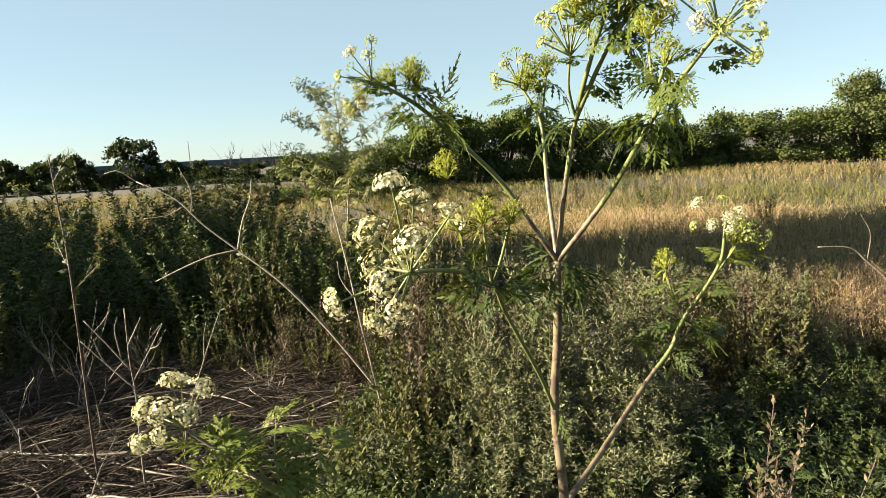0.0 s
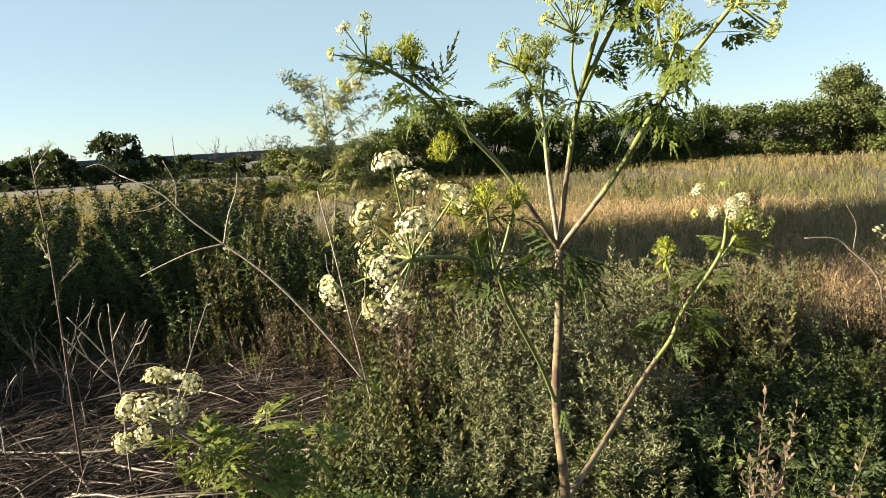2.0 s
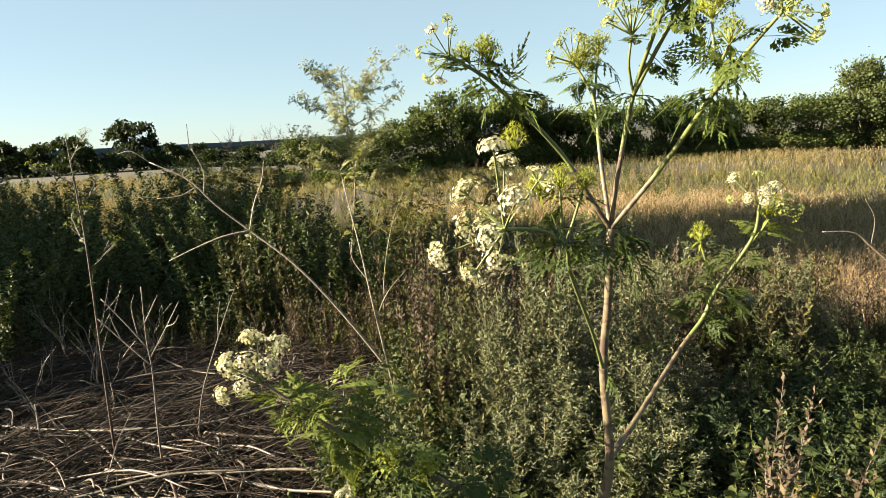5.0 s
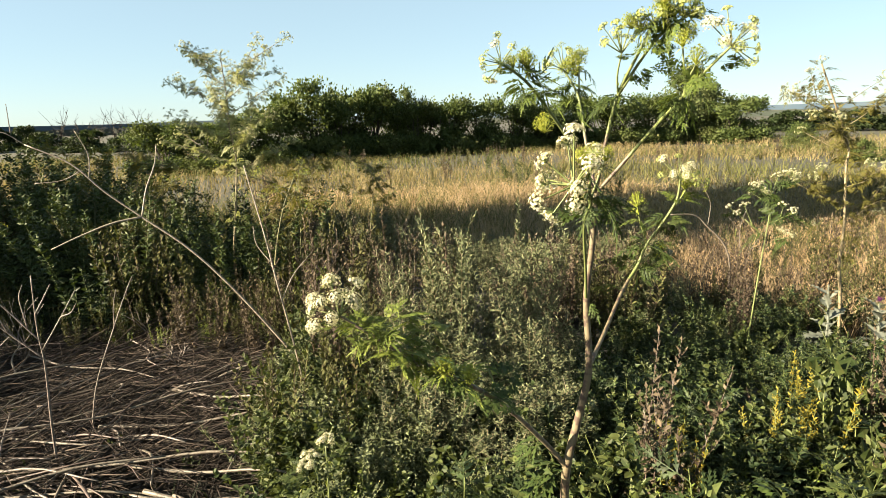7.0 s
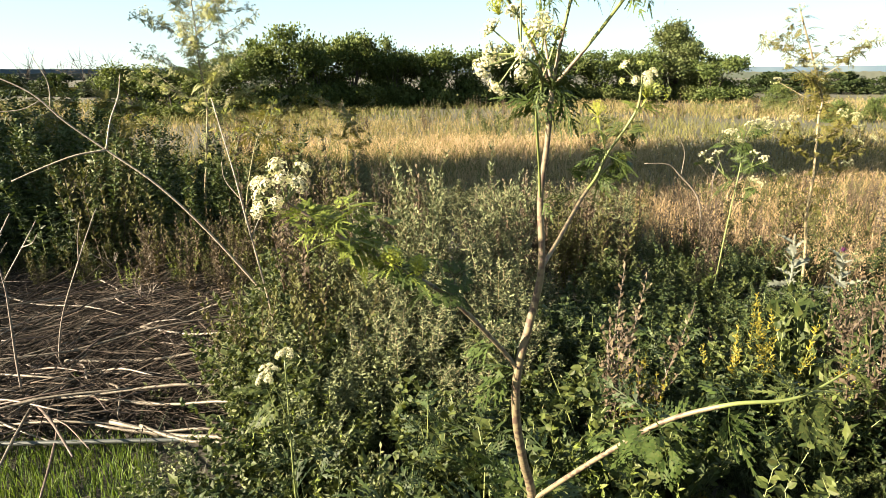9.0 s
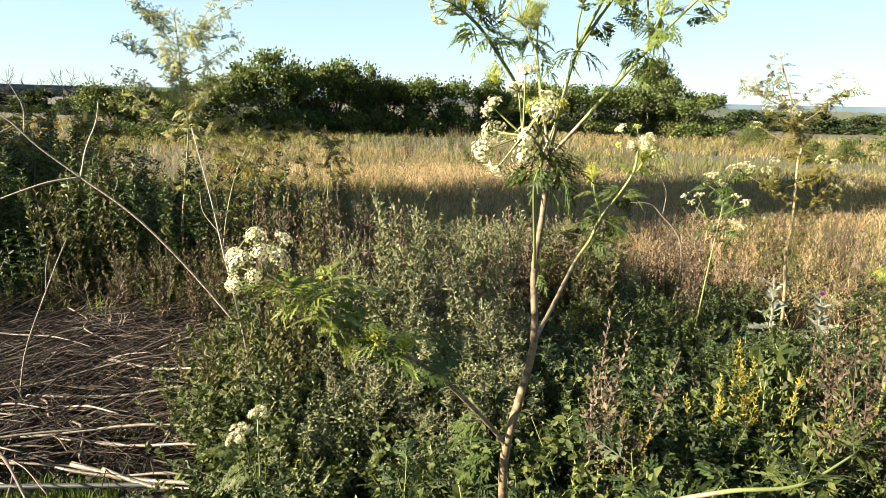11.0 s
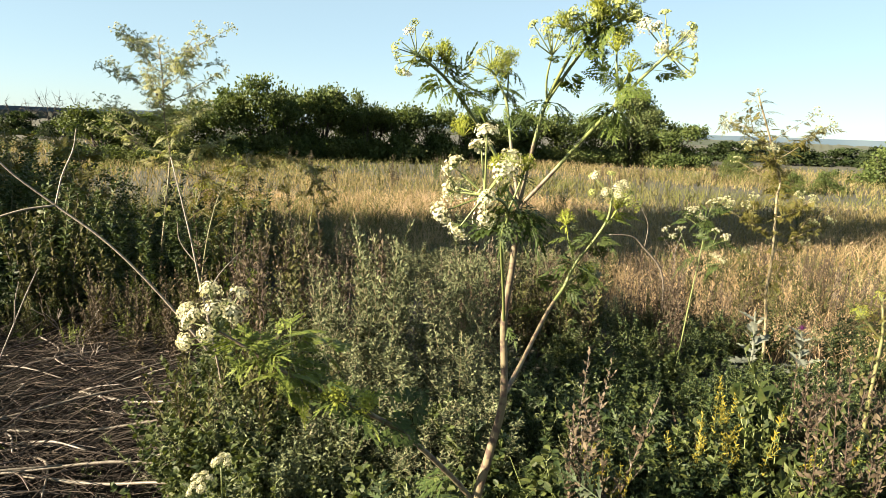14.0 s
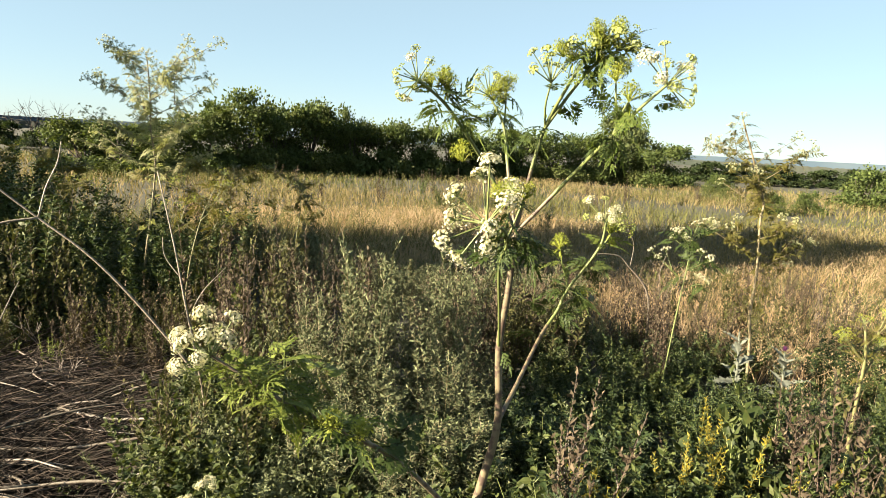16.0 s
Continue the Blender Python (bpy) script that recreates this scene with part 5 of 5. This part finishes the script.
# the low branch to the umbel over the bed of stalks
stem_part("branch", [LJ, (.0, .59, 1.045), (-.075, .545, 1.135), (-.143, .519, 1.187), (-.2, .505, 1.225), (-.245, .503, 1.258), (-.27, .505, 1.275)], (.0036, .0034, .0031, .0026, .002, .0016, .0014), None, M_STEM)
stem_part("branch", [(-.075, .545, 1.135), (-.081, .545, 1.16), (-.09, .545, 1.185)], .0028, .0016, M_GREENSTEM)
# the low branch towards the camera
stem_part("branch", [BJ, (.135, .645, .775), (.18, .59, .855), (.237, .541, .93), (.298, .485, .984), (0.385, 0.470, 0.996), (0.478, 0.490, 1.022)], (.0044, .0042, .0039, .0036, .003, .0022, .0013), None, M_GREENSTEM, tan=.62)
stem_part("branch", [(0.385, 0.470, 0.996), (.415, .475, 1.0), (.46, .48, .995)], .0024, .0014, M_GREENSTEM)


def rel(p):
    return np.asarray(p, float) - BASE


# umbels: hub, axis, kinds, rays, ray length, spread
umbel(hem, rel((-.077, .489, 1.556)), (-.85, -.15, .25), ("opening", "bud", "opening", "white"), 10, .03, 88, 3, .7)
umbel(hem, rel((.033, .63, 1.559)), (-.3, 0, .9), ("bud", "opening"), 12, .026, 75, 4, .8)
umbel(hem, rel((.06, .648, 1.574)), (.05, 0, 1), ("bud",), 10, .013, 60, 5, .9)
umbel(hem, rel((.072, .524, 1.568)), (-.25, 0, 1), ("opening",), 11, .032, 52, 6, .8)
umbel(hem, rel((.155, .433, 1.565)), (.35, -.25, .6), ("opening", "white", "opening"), 15, .033, 98, 7, .8)
umbel(hem, rel((.097, .495, 1.596)), (0, 0, 1), ("bud", "opening"), 10, .018, 85, 8, .9)
umbel(hem, rel((.13, .492, 1.602)), (.3, 0, .8), ("bud", "opening", "bud"), 12, .022, 70, 9, .95)
umbel(hem, rel((-.034, .36, 1.434)), (-.75, -.12, .38), ("white",), 11, .046, 105, 12, 1.05)
umbel(hem, rel((.249, .726, 1.398)), (-.2, -.25, .9), ("white", "white", "opening"), 9, .033, 72, 13, .8)
umbel(hem, rel((.27, .739, 1.388)), (.4, -.2, .6), ("bud", "opening"), 10, .02, 80, 14, .95)
umbel(hem, rel((-.27, .505, 1.275)), (-.35, -.2, .6), ("white",), 12, .042, 72, 15, 1.08)
for i, (p, ax, s) in enumerate([((.127, .452, 1.548), (.1, 0, 1), .022), ((.12, .47, 1.568), (-.1, 0, 1), .02), ((-.045, .5, 1.548), (-.1, -.1, 1), .024), ((.193, .755, 1.352), (-.1, 0, 1), .026),
                                ((.005, .425, 1.452), (0, -.1, 1), .02), ((-.025, .50, 1.48), (-.2, 0, 1), .024), ((.236, .765, 1.276), (.4, 0, .8), .02), 
                                ((.085, .5, 1.588), (-.2, 0, 1), .022), ((.105, .49, 1.602), (.1, 0, 1), .024), ((.138, .49, 1.6), (.3, 0, .9), .022), ((.04, .63, 1.553), (-.3, -.2, .8), .022), ((-.062, .494, 1.552), (-.4, 0, .8), .018), ((.056, .64, 1.565), (.2, -.1, 1), .02), ((.075, .5, 1.592), (-.4, 0, .8), .02), ((.12, .495, 1.6), (.1, -.2, 1), .022), ((.262, .738, 1.38), (.1, -.2, 1), .022), ((.052, .628, 1.55), (-.3, -.2, .8), .02), ((.13, .49, 1.58), (.2, -.2, .3), .02)]):
    bud_head(hem, rel(p), ax, s, 30 + i)

lr = np.random.default_rng(77)


def whorl(p, ways, size, M=None):
    size *= .58 if p[2] > 1.24 else .52
    for i, w in enumerate(ways):
        leaf(hem, rel(p), np.asarray(w, float) + lr.normal(0, .1, 3), size * lr.uniform(.85, 1.15), (int(lr.choice((1, 2, 3, 4, 5))) if p[2] < 1.24 else 1 + int(lr.integers(3))), M or (M_YOUNGLEAF if p[2] > 1.45 and lr.uniform() < .6 else M_LEAF), lr.normal(0, .7))


whorl(NODE, [(-1, -.3, .05), (-.8, -.4, .25), (-.7, .3, .35), (1, -.2, .02), (.75, -.6, -.25)], .062)
whorl((.058, .575, 1.365), [(-.9, -.3, -.45), (.6, -.5, -.5), (1, .1, -.2)], .058)
whorl((-.036, .51, 1.528), [(-.6, -.4, -.5), (.5, -.3, -.6), (.3, .4, .3), (-.9, .1, .2), (.9, .0, -.15), (-.2, -.6, .3)], .058)
whorl((-.055, .50, 1.545), [(.15, 0, 1), (.8, 0, .45), (.9, -.2, .0), (-.4, .2, .4)], .05)
whorl((.052, .62, 1.519), [(-.9, -.1, .1), (.9, -.2, .15), (.6, -.5, -.5), (-.5, -.5, -.6), (.3, .5, .5)], .062)
whorl((.077, .546, 1.521), [(1, -.2, .05), (.9, -.4, -.35), (-.9, -.2, .12), (-.7, -.5, -.4), (.5, .5, -.2), (-1, .2, -.1)], .066)
whorl((.124, .472, 1.517), [(-.9, -.2, -.15), (-.8, .1, .3), (.8, -.2, -.5), (.4, -.4, -.9), (.9, .1, .15), (-.4, -.6, -.6), (.15, -.5, -.85)], .062)
whorl((.122, .467, 1.54), [(-.95, 0, .1), (-.8, .1, .5), (-.7, -.3, -.2), (.7, 0, .5)], .042)
whorl((.1, .495, 1.602), [(-.9, 0, .3), (.7, 0, .6), (-.8, -.2, -.3), (.9, .1, -.2), (-1, .1, .55)], .05)
whorl((.135, .492, 1.606), [(.6, -.1, -.8), (.9, 0, .2), (-.6, 0, -.8), (.3, 0, 1)], .045)
whorl((.008, .44, 1.406), [(-.7, -.3, .45), (-.3, -.6, -.6), (.8, -.1, .1), (.7, .2, .5)], .06)
whorl((.005, .428, 1.445), [(-.7, -.2, .4), (.7, -.2, .3), (.5, .3, .7)], .04, M_FRESH)
whorl(LOW, [(.45, -.6, -.75)], .06)
whorl((.199, .762, 1.254), [(.9, -.2, .15), (.9, -.3, -.35), (-.5, -.5, .3), (.3, -.5, -.8)], .062)
whorl((.212, .758, 1.29), [(.9, -.2, .2), (-.8, -.2, .25), (.8, .2, -.2), (-.5, -.5, -.3), (.9, -.3, -.05)], .065)
whorl((.236, .738, 1.34), [(.9, -.1, -.1), (.8, -.3, -.5), (-.8, -.1, .2), (.9, .1, .3)], .058)
whorl((.195, .756, 1.34), [(-.7, -.2, .6), (.7, -.2, .4), (.2, -.3, .9)], .045, M_FRESH)
whorl((-.143, .519, 1.187), [(-.9, .2, .1), (.3, -.6, .3), (.5, -.4, .3)], .1)
whorl((-.2, .505, 1.225), [(.5, -.4, .3), (-.2, -.8, -.1), (-.6, .5, .0), (.2, .6, .3), (.4, -.6, -.4), (.8, -.2, .1)], .085, M_LIME)
whorl((-.245, .503, 1.258), [(.8, -.2, .2), (.6, -.5, -.2), (-.4, -.6, -.5), (.6, .3, .4), (.9, -.3, -.1)], .065, M_LIME)
whorl((-.08, .545, 1.15), [(-.7, -.3, .3), (.7, .3, .2), (-.2, .6, -.2)], .12)
whorl((.0, .59, 1.045), [(-.8, .2, -.3), (-.6, .6, -.2), (-.3, .7, -.5)], .12)
whorl(LJ, [(-.9, .3, -.25), (-.7, .6, -.1), (-.5, .8, -.4), (-1, .1, -.5)], .17)
whorl((.055, .59, 1.1), [(.9, .2, -.1), (.7, .6, -.3)], .1)
whorl((.232, .536, .924), [(.5, -.3, .35), (-.5, -.4, .25), (.8, .3, -.2), (.2, .6, .3), (-.3, .6, .5), (.3, .2, -.7)], .17)
whorl((0.385, 0.470, 0.996), [(.6, -.1, .5), (.2, .7, .3), (.7, .5, -.2), (-.2, .5, .5), (.5, .3, .1), (.4, .3, -.6)], .16, M_FRESH)
whorl((0.478, 0.490, 1.022), [(.6, .2, .4), (.3, .7, .2), (.7, .1, -.1), (.1, .5, .6)], .09, M_FRESH)
whorl((.3, .485, .985), [(.3, .7, .3), (-.2, .8, -.2), (.5, .5, -.6), (.1, .3, -.8)], .16)
whorl((.19, .58, .865), [(.5, .6, .2), (.3, .5, -.6), (-.3, .7, .2)], .15)
whorl(BJ, [(.9, .3, .2), (-.9, .4, .1), (.2, .9, .1), (-.5, .6, .3)], .2)


def tuft(p, n, size, M=None, kinds=(1, 2, 3), lift=.1):
    """Leaves from one joint to all sides."""
    for i in range(n):
        a = i * 2.4 + lr.uniform(0, 1)
        leaf(hem, rel(p), (math.cos(a), math.sin(a), lift + lr.normal(0, .4)), size * lr.uniform(.75, 1.2), int(lr.choice(kinds)), M, lr.normal(0, .6))


# the leafy lower umbel branch
stem_part("branch", [(-.19, .507, 1.22), (-.197, .52, 1.24), (-.2, .535, 1.26)], .0018, .0012, M_GREENSTEM)
stem_part("branch", [(-.15, .517, 1.192), (-.158, .53, 1.215), (-.165, .545, 1.235)], .0016, .001, M_GREENSTEM)
for p, n, size, M in [((-.175, .51, 1.21), 5, .05, M_LEAF), ((-.2, .506, 1.226), 7, .05, M_LIME), ((-.225, .504, 1.242), 9, .05, M_LIME), ((-.247, .503, 1.257), 5, .04, M_LIME), ((-.2, .535, 1.26), 7, .045, M_LIME), ((-.165, .545, 1.235), 5, .045, M_LIME),
                      ((-.14, .52, 1.187), 6, .045, M_LIME), ((-.105, .535, 1.16), 5, .055, M_LEAF), ((-.255, .51, 1.25), 4, .04, M_LIME)]:
    tuft(p, n, size, M, (0, 1, 2, 4, 5), .35)
bud_head(hem, rel((-.15, .49, 1.2)), (-.1, -.3, .9), .026, 61)
bud_head(hem, rel((-.12, .50, 1.185)), (.2, -.3, .9), .024, 62)
# dark lace round the main node
for w in [(1, .1, -.15), (.8, -.3, -.5), (.6, .4, -.5), (-.9, .2, -.3), (-.4, -.3, -.6)]:
    leaf(hem, rel((.06, .57, 1.395)), w, lr.uniform(.05, .07), int(lr.integers(1, 6)), M_LEAF, lr.normal(0, .5))
# leaves behind the large white umbel
for p, n, size, M in [((-.003, .412, 1.423), 2, .032, M_FRESH), ((.01, .438, 1.41), 3, .04, M_FRESH), ((.014, .47, 1.385), 2, .045, M_LEAF), ((.02, .45, 1.44), 2, .035, M_FRESH)]:
    tuft(p, n, size, M, lift=.3)
bud_head(hem, rel((.022, .435, 1.45)), (.2, -.1, 1), .018, 64)
stem_part("branch", [(.008, .44, 1.406), (.016, .438, 1.43), (.022, .435, 1.452)], .0018, .0013, M_GREENSTEM)
# the right branch, leafy at its forks
for p, n, size, M in [((.199, .762, 1.254), 3, .05, M_LEAF), ((.212, .758, 1.29), 4, .05, M_LEAF), ((.232, .742, 1.33), 4, .045, M_FRESH), ((.256, .738, 1.366), 5, .035, M_LIME), ((.236, .765, 1.276), 4, .05, M_LEAF),
                      ((.2, .757, 1.33), 4, .035, M_LIME), ((.165, .735, 1.222), 2, .05, M_LEAF)]:
    tuft(p, n, size, M, (1, 3, 4, 5))
# leaves along the upper branches, drooping from short stalks
def leafy(pts, n, size, M, t0=.35, kinds=(0, 2, 4, 5)):
    c = curve(pts, 10)
    for i in range(n):
        p = c[int((t0 + (1 - t0) * (i + lr.uniform(0, 1)) / n) * (len(c) - 1))]
        a = i * 2.4 + lr.uniform(0, 1)
        leaf(hem, rel(p), (math.cos(a), .7 * math.sin(a), lr.uniform(-.7, .45)), size * lr.uniform(.7, 1.2), int(lr.choice(kinds)), M, lr.normal(0, .6))


for pts, n, size, M in [([(.012, .545, 1.476), (-.036, .51, 1.528), (-.057, .498, 1.545), (-.077, .489, 1.556)], 8, .036, M_YOUNGLEAF), ([(.052, .62, 1.519), (.044, .625, 1.54), (.033, .63, 1.559)], 6, .036, M_YOUNGLEAF), ([(.052, .62, 1.519), (.06, .648, 1.574)], 4, .034, M_YOUNGLEAF),
                        ([(.077, .546, 1.521), (.087, .512, 1.566), (.097, .495, 1.6)], 6, .036, M_YOUNGLEAF), ([(.077, .546, 1.521), (.113, .5, 1.59), (.13, .492, 1.606)], 7, .036, M_YOUNGLEAF), ([(.105, .535, 1.466), (.124, .472, 1.517), (.155, .433, 1.565)], 7, .03, M_YOUNGLEAF),
                        ([(.124, .472, 1.517), (.127, .452, 1.548)], 3, .032, M_YOUNGLEAF), ([(.125, .466, 1.525), (.12, .47, 1.568)], 4, .032, M_YOUNGLEAF), ([(.016, .48, 1.376), (-.003, .41, 1.422), (.005, .425, 1.452)], 4, .036, M_LEAF)]:
    leafy(pts, n, size, M)
for i, (p, ax, s_) in enumerate([((-.05, .502, 1.556), (.1, -.1, 1), .019), ((.043, .625, 1.562), (.1, -.1, 1), .019), ((.105, .49, 1.612), (-.1, 0, 1), .02), ((.125, .488, 1.615), (.2, 0, 1), .021), ((.112, .497, 1.6), (.1, -.2, 1), .018), ((-.01, .41, 1.45), (-.2, -.2, 1), .018)]):
    bud_head(hem, rel(p), ax, s_, 130 + i)
